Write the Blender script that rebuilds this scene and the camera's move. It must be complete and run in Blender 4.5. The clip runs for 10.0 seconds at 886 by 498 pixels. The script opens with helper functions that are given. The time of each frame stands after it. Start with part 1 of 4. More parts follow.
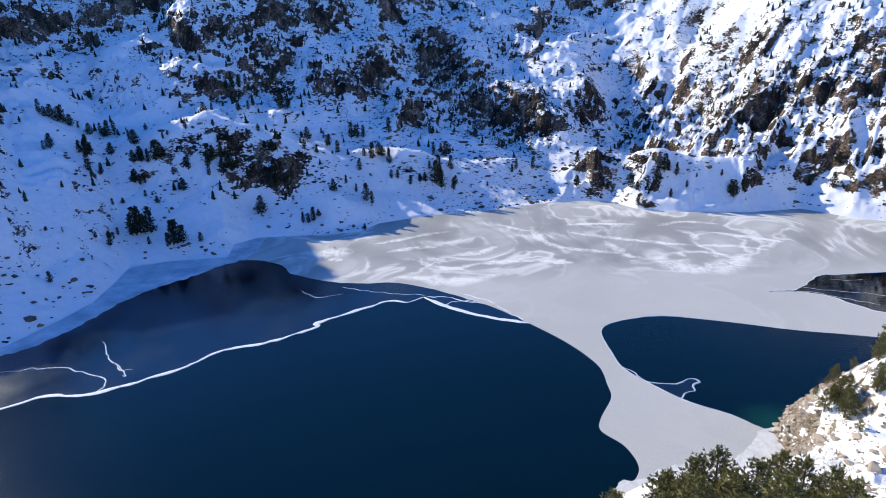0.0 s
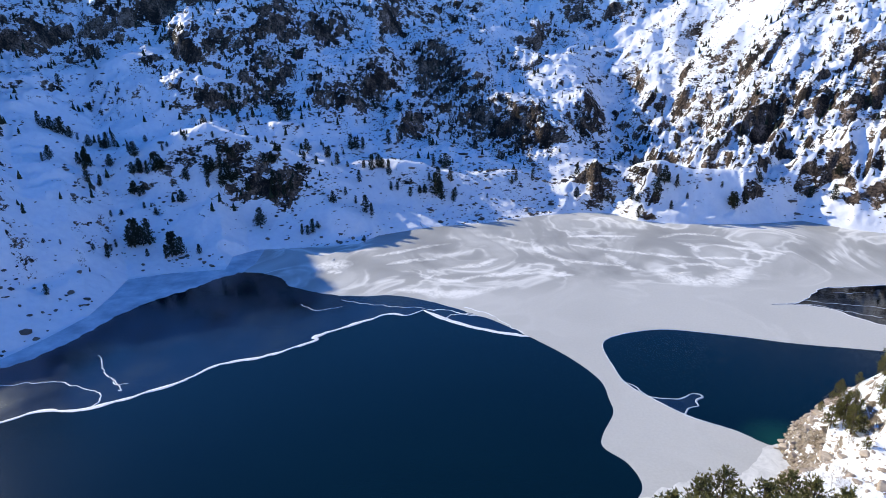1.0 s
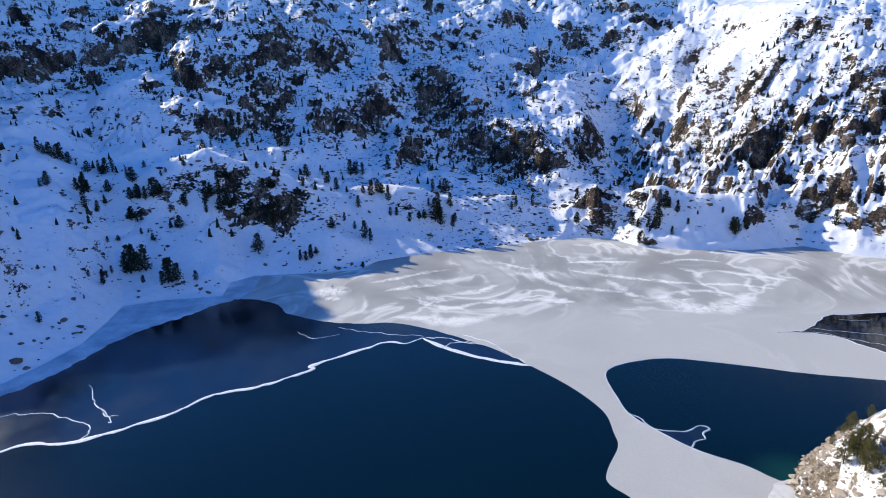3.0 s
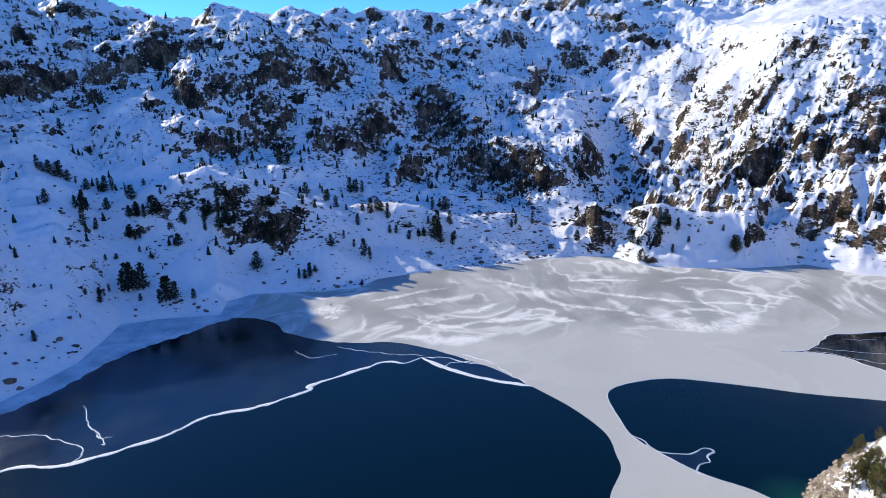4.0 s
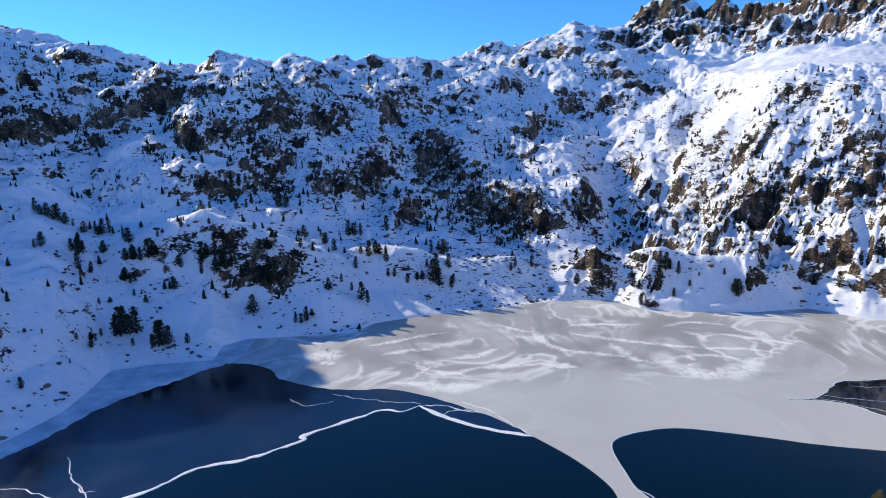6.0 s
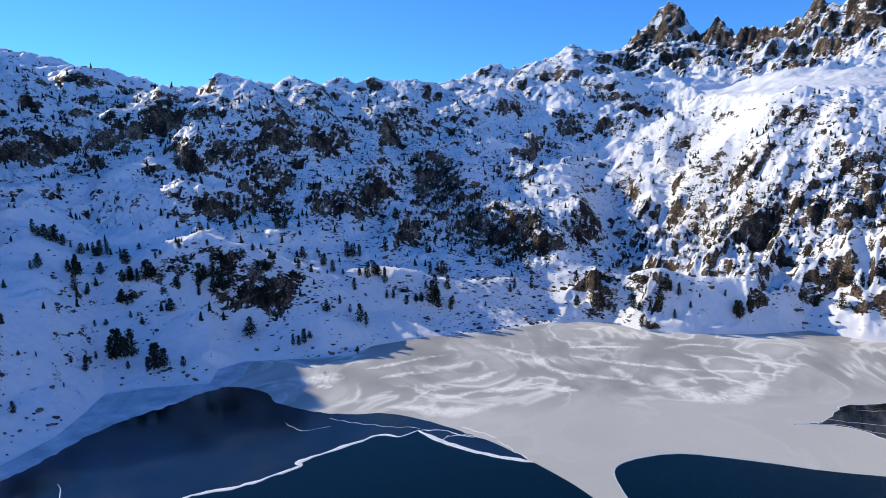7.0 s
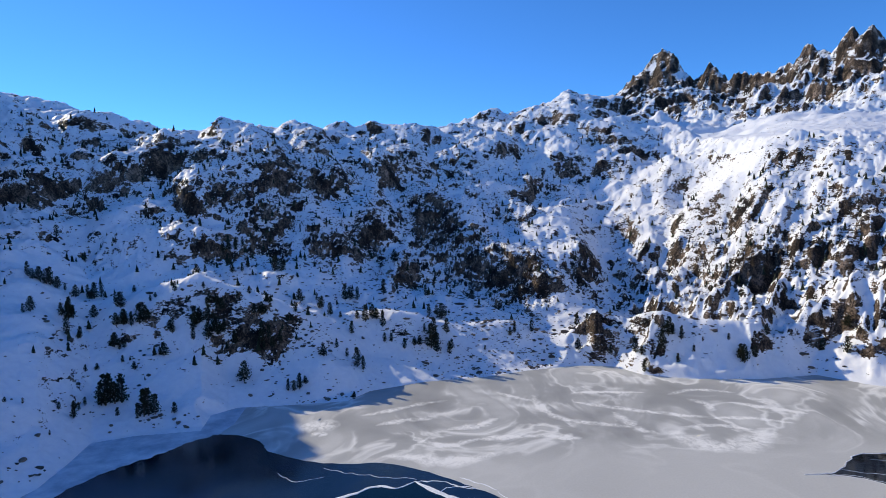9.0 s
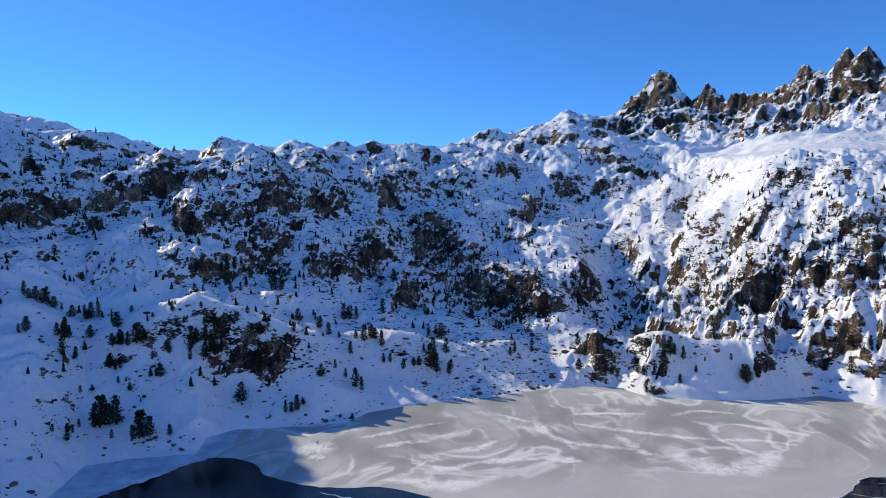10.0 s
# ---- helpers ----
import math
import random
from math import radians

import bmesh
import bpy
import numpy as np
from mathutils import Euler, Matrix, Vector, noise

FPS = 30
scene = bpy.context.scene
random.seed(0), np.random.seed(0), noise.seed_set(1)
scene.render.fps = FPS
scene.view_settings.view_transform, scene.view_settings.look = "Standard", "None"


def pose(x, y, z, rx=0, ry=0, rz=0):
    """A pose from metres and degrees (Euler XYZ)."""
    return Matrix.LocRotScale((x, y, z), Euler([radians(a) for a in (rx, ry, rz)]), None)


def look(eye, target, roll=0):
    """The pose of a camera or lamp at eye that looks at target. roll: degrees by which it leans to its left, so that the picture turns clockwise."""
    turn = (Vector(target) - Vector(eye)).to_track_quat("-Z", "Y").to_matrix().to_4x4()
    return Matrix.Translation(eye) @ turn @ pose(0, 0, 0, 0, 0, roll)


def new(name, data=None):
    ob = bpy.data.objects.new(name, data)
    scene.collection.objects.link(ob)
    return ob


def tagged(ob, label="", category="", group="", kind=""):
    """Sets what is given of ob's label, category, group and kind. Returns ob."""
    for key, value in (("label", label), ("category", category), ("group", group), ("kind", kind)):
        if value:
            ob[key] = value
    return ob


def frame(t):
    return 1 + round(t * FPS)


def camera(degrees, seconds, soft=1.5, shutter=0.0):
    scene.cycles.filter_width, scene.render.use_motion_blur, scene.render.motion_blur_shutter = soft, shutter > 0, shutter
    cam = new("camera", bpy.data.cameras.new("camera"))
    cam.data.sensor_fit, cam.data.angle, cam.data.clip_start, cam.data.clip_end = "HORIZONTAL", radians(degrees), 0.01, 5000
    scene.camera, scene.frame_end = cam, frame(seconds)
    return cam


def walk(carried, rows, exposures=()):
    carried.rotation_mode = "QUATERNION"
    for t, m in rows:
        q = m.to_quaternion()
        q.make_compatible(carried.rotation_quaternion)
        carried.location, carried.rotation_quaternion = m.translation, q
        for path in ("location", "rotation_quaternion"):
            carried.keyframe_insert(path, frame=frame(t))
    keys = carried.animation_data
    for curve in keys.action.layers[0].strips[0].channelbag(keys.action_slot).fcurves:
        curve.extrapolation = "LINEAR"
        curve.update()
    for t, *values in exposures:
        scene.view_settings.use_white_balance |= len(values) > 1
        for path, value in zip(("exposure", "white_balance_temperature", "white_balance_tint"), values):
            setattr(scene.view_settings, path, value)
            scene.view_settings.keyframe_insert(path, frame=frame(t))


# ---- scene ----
# Mountain lake in winter, half frozen, seen from a slow drone that tilts up.
cam = camera(74.9, 10.0, soft=0.5)
walk(cam, [
    (0.0, look((0.00, 0.00, 70.00), (-11.54, 93.47, 36.39), -1.71)),
    (0.5, look((-0.06, 0.58, 70.02), (-11.60, 94.52, 37.72), -1.69)),
    (1.0, look((-0.12, 1.17, 70.04), (-11.65, 95.27, 38.24), -1.67)),
    (1.5, look((-0.17, 1.75, 70.07), (-11.70, 95.94, 38.53), -1.69)),
    (2.0, look((-0.22, 2.32, 70.09), (-11.73, 96.79, 39.37), -1.67)),
    (2.5, look((-0.26, 2.90, 70.12), (-11.76, 97.82, 40.84), -1.66)),
    (4.0, look((-0.36, 4.61, 70.21), (-11.83, 100.74, 45.20), -1.62)),
    (4.5, look((-0.38, 5.17, 70.25), (-11.83, 101.75, 46.97), -1.59)),
    (5.0, look((-0.40, 5.73, 70.28), (-11.79, 102.71, 48.72), -1.56)),
    (5.5, look((-0.41, 6.29, 70.32), (-11.77, 103.67, 50.58), -1.54)),
    (7.0, look((-0.42, 7.96, 70.45), (-11.60, 106.28, 56.03), -1.53)),
    (7.5, look((-0.41, 8.51, 70.49), (-11.54, 107.09, 57.94), -1.53)),
    (8.0, look((-0.40, 9.05, 70.54), (-11.48, 107.85, 59.72), -1.55)),
    (8.5, look((-0.39, 9.60, 70.59), (-11.42, 108.58, 61.63), -1.52)),
    (9.0, look((-0.36, 10.14, 70.64), (-11.34, 109.27, 63.30), -1.52)),
    (9.5, look((-0.34, 10.68, 70.69), (-11.27, 109.92, 65.08), -1.53)),
    (10.0, look((-0.31, 11.22, 70.75), (-11.20, 110.54, 66.68), -1.54)),
], exposures=[(0.0, 0.45, 6350, 4), (4.0, 0.36, 6500, 4), (7.0, 0.18, 6700, 4), (10.0, 0.02, 6850, 4)])

# ---- light: winter sun from beyond the left crest, clear sky ----
SUN_AZ, SUN_EL = 298.0, 28.9          # degrees clockwise from +y, degrees above the horizon
world = bpy.data.worlds.new("sky")
scene.world = world
world.use_nodes = True
wt = world.node_tree
sky = wt.nodes.new("ShaderNodeTexSky")
sky.sky_type = "NISHITA"
sky.sun_disc = False
sky.sun_elevation = radians(SUN_EL)
sky.sun_rotation = radians(SUN_AZ)
sky.altitude = 2600
sky.air_density = 1.0
sky.dust_density = 0.0
sky.ozone_density = 4.0
deep = wt.nodes.new("ShaderNodeMix")          # the deep blue of dry winter air at altitude
deep.data_type, deep.blend_type = "RGBA", "MULTIPLY"
deep.inputs[0].default_value = 1.0
deep.inputs[7].default_value = (0.42, 0.88, 1.45, 1)
wt.links.new(sky.outputs[0], deep.inputs[6])
wt.links.new(deep.outputs[2], wt.nodes["Background"].inputs["Color"])
wt.nodes["Background"].inputs["Strength"].default_value = 0.138
sun = new("sun", bpy.data.lights.new("sun", "SUN"))
sun.data.energy = 4.3
sun.data.angle = radians(0.5)
sun.data.color = (1.0, 0.87, 0.67)
to_sun = Vector((math.sin(radians(SUN_AZ)) * math.cos(radians(SUN_EL)), math.cos(radians(SUN_AZ)) * math.cos(radians(SUN_EL)), math.sin(radians(SUN_EL))))
sun.matrix_world = look(to_sun * 900, (0, 0, 0))

# ---- materials ----


class Mat:
    """A node material with short ways to add and join nodes."""

    def __init__(self, name):
        self.m = bpy.data.materials.new(name)
        self.m.use_nodes = True
        self.t = self.m.node_tree
        self.bsdf = self.t.nodes["Principled BSDF"]
        self.where = self.t.nodes.new("ShaderNodeTexCoord").outputs["Object"]

    def put(self, socket, value):
        if isinstance(value, bpy.types.NodeSocket):
            self.t.links.new(value, socket)
        elif isinstance(value, (tuple, list)) and len(value) == 3 and socket.type == "RGBA":
            socket.default_value = (*value, 1)
        else:
            socket.default_value = value

    def math(self, op, a, b=0.0, clamp=False):
        n = self.t.nodes.new("ShaderNodeMath")
        n.operation, n.use_clamp = op, clamp
        self.put(n.inputs[0], a), self.put(n.inputs[1], b)
        return n.outputs[0]

    def place(self, scale=(1, 1, 1), turn=(0, 0, 0), source=None):
        n = self.t.nodes.new("ShaderNodeMapping")
        self.t.links.new(source or self.where, n.inputs[0])
        n.inputs["Rotation"].default_value = [radians(a) for a in turn]
        n.inputs["Scale"].default_value = scale
        return n.outputs[0]

    def noise(self, scale, detail=4, rough=0.55, at=None, distort=0.0, kind="FBM"):
        n = self.t.nodes.new("ShaderNodeTexNoise")
        n.noise_type = kind
        self.t.links.new(at or self.where, n.inputs["Vector"])
        n.inputs["Scale"].default_value, n.inputs["Detail"].default_value = scale, detail
        n.inputs["Roughness"].default_value, n.inputs["Distortion"].default_value = rough, distort
        return n.outputs[0]

    def cells(self, scale, at=None, feature="F1"):
        n = self.t.nodes.new("ShaderNodeTexVoronoi")
        n.feature = feature
        self.t.links.new(at or self.where, n.inputs["Vector"])
        n.inputs["Scale"].default_value = scale
        return n.outputs[0]

    def span(self, v, a, b, lo=0.0, hi=1.0):
        n = self.t.nodes.new("ShaderNodeMapRange")
        self.put(n.inputs[0], v)
        for k, val in zip((1, 2, 3, 4), (a, b, lo, hi)):
            n.inputs[k].default_value = val
        return n.outputs[0]

    def ramp(self, v, *stops):
        n = self.t.nodes.new("ShaderNodeValToRGB")
        self.put(n.inputs[0], v)
        while len(n.color_ramp.elements) < len(stops):
            n.color_ramp.elements.new(0.5)
        for e, (p, c) in zip(n.color_ramp.elements, stops):
            e.position, e.color = p, (*c, 1)
        return n.outputs[0]

    def mix(self, f, a, b):
        n = self.t.nodes.new("ShaderNodeMix")
        n.data_type = "RGBA"
        self.put(n.inputs[0], f), self.put(n.inputs[6], a), self.put(n.inputs[7], b)
        return n.outputs[2]

    def attr(self, name):
        n = self.t.nodes.new("ShaderNodeAttribute")
        n.attribute_name = name
        return n.outputs["Fac"]

    def bump(self, h, strength=0.5, distance=0.1, after=None):
        n = self.t.nodes.new("ShaderNodeBump")
        n.inputs["Strength"].default_value, n.inputs["Distance"].default_value = strength, distance
        self.put(n.inputs["Height"], h)
        if after:
            self.t.links.new(after, n.inputs["Normal"])
        return n.outputs[0]

    def random(self):
        return self.t.nodes.new("ShaderNodeObjectInfo").outputs["Random"]

    def island(self):
        return self.t.nodes.new("ShaderNodeNewGeometry").outputs["Random Per Island"]

    def done(self, color, rough=0.7, normal=None, spec=0.3, **more):
        self.put(self.bsdf.inputs["Base Color"], color)
        self.put(self.bsdf.inputs["Roughness"], rough)
        self.put(self.bsdf.inputs["Specular IOR Level"], spec)
        if normal:
            self.t.links.new(normal, self.bsdf.inputs["Normal"])
        for key, value in more.items():
            self.put(self.bsdf.inputs[key.replace("_", " ")], value)
        return self.m


def rock_tones(k):
    """Grey-brown granite: base colour, with shade painted along its cracks, and relief."""
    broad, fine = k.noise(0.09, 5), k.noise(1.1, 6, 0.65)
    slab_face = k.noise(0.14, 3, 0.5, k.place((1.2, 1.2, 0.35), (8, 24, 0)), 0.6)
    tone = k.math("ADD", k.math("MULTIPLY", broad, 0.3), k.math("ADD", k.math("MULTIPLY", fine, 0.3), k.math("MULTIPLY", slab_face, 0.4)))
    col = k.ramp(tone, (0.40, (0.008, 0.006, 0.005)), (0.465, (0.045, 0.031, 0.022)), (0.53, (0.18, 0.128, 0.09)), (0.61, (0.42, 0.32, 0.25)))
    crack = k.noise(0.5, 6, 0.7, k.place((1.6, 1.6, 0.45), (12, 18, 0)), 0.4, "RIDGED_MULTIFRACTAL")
    # dark lines mark cracks and put the rock's missing self-shading into its colour
    seam_shade = k.noise(0.35, 5, 0.6, k.place((1.4, 1.4, 0.7), (0, 28, 20)))
    seam_shade = k.span(k.math("ABSOLUTE", k.math("SUBTRACT", seam_shade, 0.5)), 0.0, 0.05)
    col = k.mix(seam_shade, (0.012, 0.010, 0.009), col)
    return col, k.math("ADD", k.math("MULTIPLY", fine, 0.8), k.math("MULTIPLY", crack, 0.35))


def make_land():
    k = Mat("snowy_mountainside")
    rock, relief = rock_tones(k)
    strata = k.place((0.8, 0.8, 1.8), (20, 32, 0))
    big, mid, small = k.noise(0.04, 4, 0.55), k.noise(0.21, 4, 0.6, strata), k.noise(0.85, 4, 0.6, strata)
    show = k.math("ADD", k.attr("rock"), k.math("MULTIPLY", k.math("SUBTRACT", mid, 0.5), 3.4))
    show = k.math("ADD", show, k.math("MULTIPLY", k.math("SUBTRACT", small, 0.5), 3.2))
    show = k.math("ADD", show, k.math("MULTIPLY", k.math("SUBTRACT", big, 0.5), 1.0))
    tiny = k.noise(3.2, 3, 0.6, strata)
    show = k.math("ADD", show, k.math("MULTIPLY", k.math("SUBTRACT", tiny, 0.5), 1.2))
    bare = k.span(show, 0.0, 0.03)
    pale = k.ramp(k.noise(0.7, 6, 0.65), (0.3, (0.15, 0.115, 0.075)), (0.48, (0.37, 0.30, 0.22)), (0.68, (0.6, 0.52, 0.42)))
    rock = k.mix(k.attr("bank"), rock, pale)
    drift = k.noise(0.5, 5, 0.5)
    snow = k.ramp(drift, (0.3, (0.78, 0.80, 0.84)), (0.7, (0.86, 0.87, 0.89)))
    n1 = k.bump(drift, 0.35, 0.5)
    n2 = k.bump(k.math("MULTIPLY", relief, bare), 1.0, 2.6, n1)
    n3 = k.bump(k.math("SUBTRACT", 1.0, bare), 0.6, 0.5, n2)
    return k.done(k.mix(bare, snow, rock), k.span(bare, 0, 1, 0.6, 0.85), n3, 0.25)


def make_water():
    k = Mat("deep_lake_water")
    wind = k.noise(0.02, 3, 0.5, k.place((1, 2.2, 1), (0, 0, 20)))
    ripple = k.noise(1.6, 4, 0.6, k.place((1, 1.5, 1), (0, 0, 25)))
    col = k.ramp(wind, (0.3, (0.0004, 0.0075, 0.014)), (0.7, (0.0006, 0.0095, 0.017)))
    off = k.t.nodes.new("ShaderNodeVectorMath")          # green shallows off the tip of the spit
    off.operation = "DISTANCE"
    k.t.links.new(k.where, off.inputs[0])
    off.inputs[1].default_value = (51, 97.5, 0)
    col = k.mix(k.span(off.outputs["Value"], 2.0, 9.0, 0.8, 0.0), col, (0.008, 0.055, 0.042))
    return k.done(col, k.span(wind, 0.3, 0.7, 0.12, 0.16), k.bump(ripple, 0.25, 0.12), 0.38, IOR=1.33)


def make_ice():
    k = Mat("snow_dusted_lake_ice")
    warp = k.place((1, 0.8, 1), (0, 0, -10))
    swirl = k.noise(0.026, 3, 0.5, warp, 2.2)
    band = k.noise(0.016, 3, 0.55, warp, 1.5)
    grain = k.noise(1.8, 5, 0.65)
    dust = k.math("ADD", k.math("MULTIPLY", swirl, 0.6), k.math("MULTIPLY", band, 0.4))
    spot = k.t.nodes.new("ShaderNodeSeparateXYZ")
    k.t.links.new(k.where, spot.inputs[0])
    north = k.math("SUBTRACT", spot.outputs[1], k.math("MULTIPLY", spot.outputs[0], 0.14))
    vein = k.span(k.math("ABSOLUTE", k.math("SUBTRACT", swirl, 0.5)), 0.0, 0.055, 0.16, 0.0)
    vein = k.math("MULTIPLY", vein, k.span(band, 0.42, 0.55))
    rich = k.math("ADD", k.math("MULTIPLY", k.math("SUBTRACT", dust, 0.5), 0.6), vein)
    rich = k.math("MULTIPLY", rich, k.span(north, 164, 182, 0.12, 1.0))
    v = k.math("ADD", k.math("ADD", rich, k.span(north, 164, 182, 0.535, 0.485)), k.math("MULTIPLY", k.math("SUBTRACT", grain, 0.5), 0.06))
    heap = k.math("MULTIPLY", k.attr("drift"), k.span(k.noise(0.45, 5, 0.65, warp, 1.0), 0.25, 0.7))
    v = k.math("ADD", v, k.math("MULTIPLY", heap, 0.28))
    col = k.ramp(v, (0.36, (0.26, 0.258, 0.245)), (0.5, (0.43, 0.428, 0.41)), (0.6, (0.64, 0.635, 0.61)), (0.7, (0.82, 0.81, 0.78)))
    return k.done(col, k.span(v, 0.4, 0.65, 0.45, 0.75), k.bump(grain, 0.15, 0.05), 0.15)


def make_thin_ice():
    k = Mat("thin_dark_ice")
    cloud, grain = k.noise(0.035, 4, 0.55), k.noise(0.9, 5, 0.7)
    far = k.t.nodes.new("ShaderNodeVectorMath")          # a darker patch with an uneven edge near the bank
    far.operation = "DISTANCE"
    k.t.links.new(k.place((1, 1.15, 1)), far.inputs[0])
    far.inputs[1].default_value = (-84, 190, 0)
    dark_patch = k.span(k.math("ADD", far.outputs["Value"], k.math("MULTIPLY", k.noise(0.11, 4), 26)), 28, 48)
    fleck = k.span(k.noise(2.2, 5, 0.75, k.place((1, 2.5, 1))), 0.62, 0.72)
    col = k.ramp(cloud, (0.36, (0.002, 0.006, 0.013)), (0.47, (0.006, 0.016, 0.04)), (0.7, (0.024, 0.042, 0.06)))
    col = k.mix(k.math("MULTIPLY", fleck, k.span(cloud, 0.45, 0.65, 0.0, 0.5)), col, (0.22, 0.27, 0.32))
    col = k.mix(dark_patch, (0.003, 0.006, 0.012), col)
    return k.done(col, k.span(cloud, 0.35, 0.7, 0.10, 0.3), k.bump(grain, 0.06, 0.05), 0.32)


def make_clear_ice():
    k = Mat("clear_black_ice")
    streak = k.noise(0.35, 5, 0.6, k.place((0.35, 2.0, 1), (0, 0, 8)))
    frost = k.span(k.noise(0.5, 5, 0.7, k.place((0.25, 2.2, 1), (0, 0, 12))), 0.6, 0.72)
    col = k.mix(k.math("MULTIPLY", frost, 0.3), (0.003, 0.005, 0.008), (0.3, 0.32, 0.34))
    return k.done(col, k.span(frost, 0, 1, 0.03, 0.35), k.bump(streak, 0.12, 0.1), 0.35, IOR=1.31)


def make_shore_ice():
    k = Mat("pale_shore_ice")
    cloud, grain = k.noise(0.12, 5, 0.6), k.noise(1.4, 5, 0.65)
    col = k.ramp(cloud, (0.35, (0.34, 0.40, 0.47)), (0.5, (0.52, 0.57, 0.63)), (0.65, (0.72, 0.75, 0.79)))
    return k.done(col, 0.45, k.bump(grain, 0.2, 0.06), 0.4)


def make_rim():
    k = Mat("white_frozen_rim")
    grain = k.noise(1.5, 5, 0.65)
    return k.done(k.ramp(grain, (0.3, (0.62, 0.65, 0.69)), (0.6, (0.85, 0.86, 0.88))), 0.6, k.bump(grain, 0.4, 0.08))


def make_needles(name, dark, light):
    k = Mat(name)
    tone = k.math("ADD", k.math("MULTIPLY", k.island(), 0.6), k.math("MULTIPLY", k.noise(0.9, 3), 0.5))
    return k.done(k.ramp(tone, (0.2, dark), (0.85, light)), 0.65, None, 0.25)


def make_bark():
    k = Mat("pine_bark")
    fine = k.noise(6, 5, 0.6, k.place((1, 1, 0.25)))
    return k.done(k.ramp(fine, (0.3, (0.05, 0.035, 0.027)), (0.7, (0.17, 0.125, 0.095))), 0.9, k.bump(fine, 0.7, 0.04))


def make_boulder(name, warm):
    k = Mat(name)
    broad, fine = k.noise(0.5, 4), k.noise(5, 6, 0.65)
    tone = k.math("ADD", k.math("MULTIPLY", k.math("ADD", broad, k.math("MULTIPLY", k.island(), 0.5)), 0.5), k.math("MULTIPLY", fine, 0.35))
    if warm:
        col = k.ramp(tone, (0.3, (0.15, 0.115, 0.08)), (0.5, (0.36, 0.29, 0.22)), (0.75, (0.55, 0.47, 0.38)))
    else:
        col = k.ramp(tone, (0.3, (0.03, 0.027, 0.026)), (0.5, (0.085, 0.07, 0.06)), (0.75, (0.2, 0.165, 0.135)))
    return k.done(col, 0.85, k.bump(fine, 0.6, 0.08))


def make_twig():
    k = Mat("bare_twigs")
    return k.done(k.ramp(k.island(), (0.1, (0.13, 0.10, 0.085)), (0.9, (0.24, 0.20, 0.17))), 0.85)


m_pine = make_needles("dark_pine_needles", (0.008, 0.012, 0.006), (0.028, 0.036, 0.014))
# near-bank needles: paler olive, with the sunlit look put into the colour
m_pine_near = make_needles("sunlit_olive_needles", (0.05, 0.052, 0.014), (0.25, 0.225, 0.07))
m_bark, m_boulder, m_boulder_warm, m_twig = make_bark(), make_boulder("grey_boulder", False), make_boulder("pale_granite_boulder", True), make_twig()

m_land, m_water, m_ice, m_thin, m_shore, m_rim, m_clear = make_land(), make_water(), make_ice(), make_thin_ice(), make_shore_ice(), make_rim(), make_clear_ice()

# ---- land ----
PERM = np.random.RandomState(7).permutation(256).astype(np.int32)
WAY_X, WAY_Y = np.cos(np.arange(256) * np.pi / 128), np.sin(np.arange(256) * np.pi / 128)


def lattice(ix, iy, seed):
    return PERM[(PERM[(ix + seed * 37) & 255] + iy) & 255]


def gnoise(x, y, seed=0):
    """Smooth gradient noise, about -1 to 1."""
    ix, iy = np.floor(x).astype(np.int32), np.floor(y).astype(np.int32)
    fx, fy = x - ix, y - iy
    u, v = fx * fx * fx * (fx * (fx * 6 - 15) + 10), fy * fy * fy * (fy * (fy * 6 - 15) + 10)

    def corner(a, b):
        way = lattice(ix + a, iy + b, seed)
        return WAY_X[way] * (fx - a) + WAY_Y[way] * (fy - b)
    low = corner(0, 0) * (1 - u) + corner(1, 0) * u
    high = corner(0, 1) * (1 - u) + corner(1, 1) * u
    return 1.5 * (low * (1 - v) + high * v)


def fbm(x, y, octaves=5, seed=0, gain=0.5):
    total, amp = 0.0, 1.0
    for k in range(octaves):
        total = total + amp * gnoise(x * 2.03 ** k + 3.1 * k, y * 2.03 ** k - 1.7 * k, seed + k)
        amp *= gain
    return total


def ridged(x, y, octaves=5, seed=0, gain=0.5):
    total, amp = 0.0, 1.0
    for k in range(octaves):
        total = total + amp * (1 - 2 * np.abs(gnoise(x * 2.07 ** k + 5.3 * k, y * 2.07 ** k + 2.9 * k, seed + k)))
        amp *= gain
    return total


def step(e0, e1, v):
    t = np.clip((v - e0) / (e1 - e0), 0, 1)
    return t * t * (3 - 2 * t)


# the lake's outline, from the left bank round the far bank to the spit and back along the near bank
LAKE = [(-128, 116), (-125, 128), (-123, 143), (-126, 158), (-130, 172), (-119, 178), (-100, 183), (-104, 197), (-98, 205),
        (-80, 208), (-60, 213), (-54, 225), (-35, 237), (-11, 244), (8, 254), (28, 262), (44, 262), (54, 249), (70, 244), (98, 244),
        (121, 250), (133, 238), (150, 229), (180, 215), (190, 170), (160, 140), (110, 128), (78, 118), (62, 110), (54, 103), (49, 96),
        (49, 91), (41, 84), (31, 82), (18, 78), (2, 66), (-25, 55), (-60, 46), (-100, 48), (-125, 70), (-130, 95)]


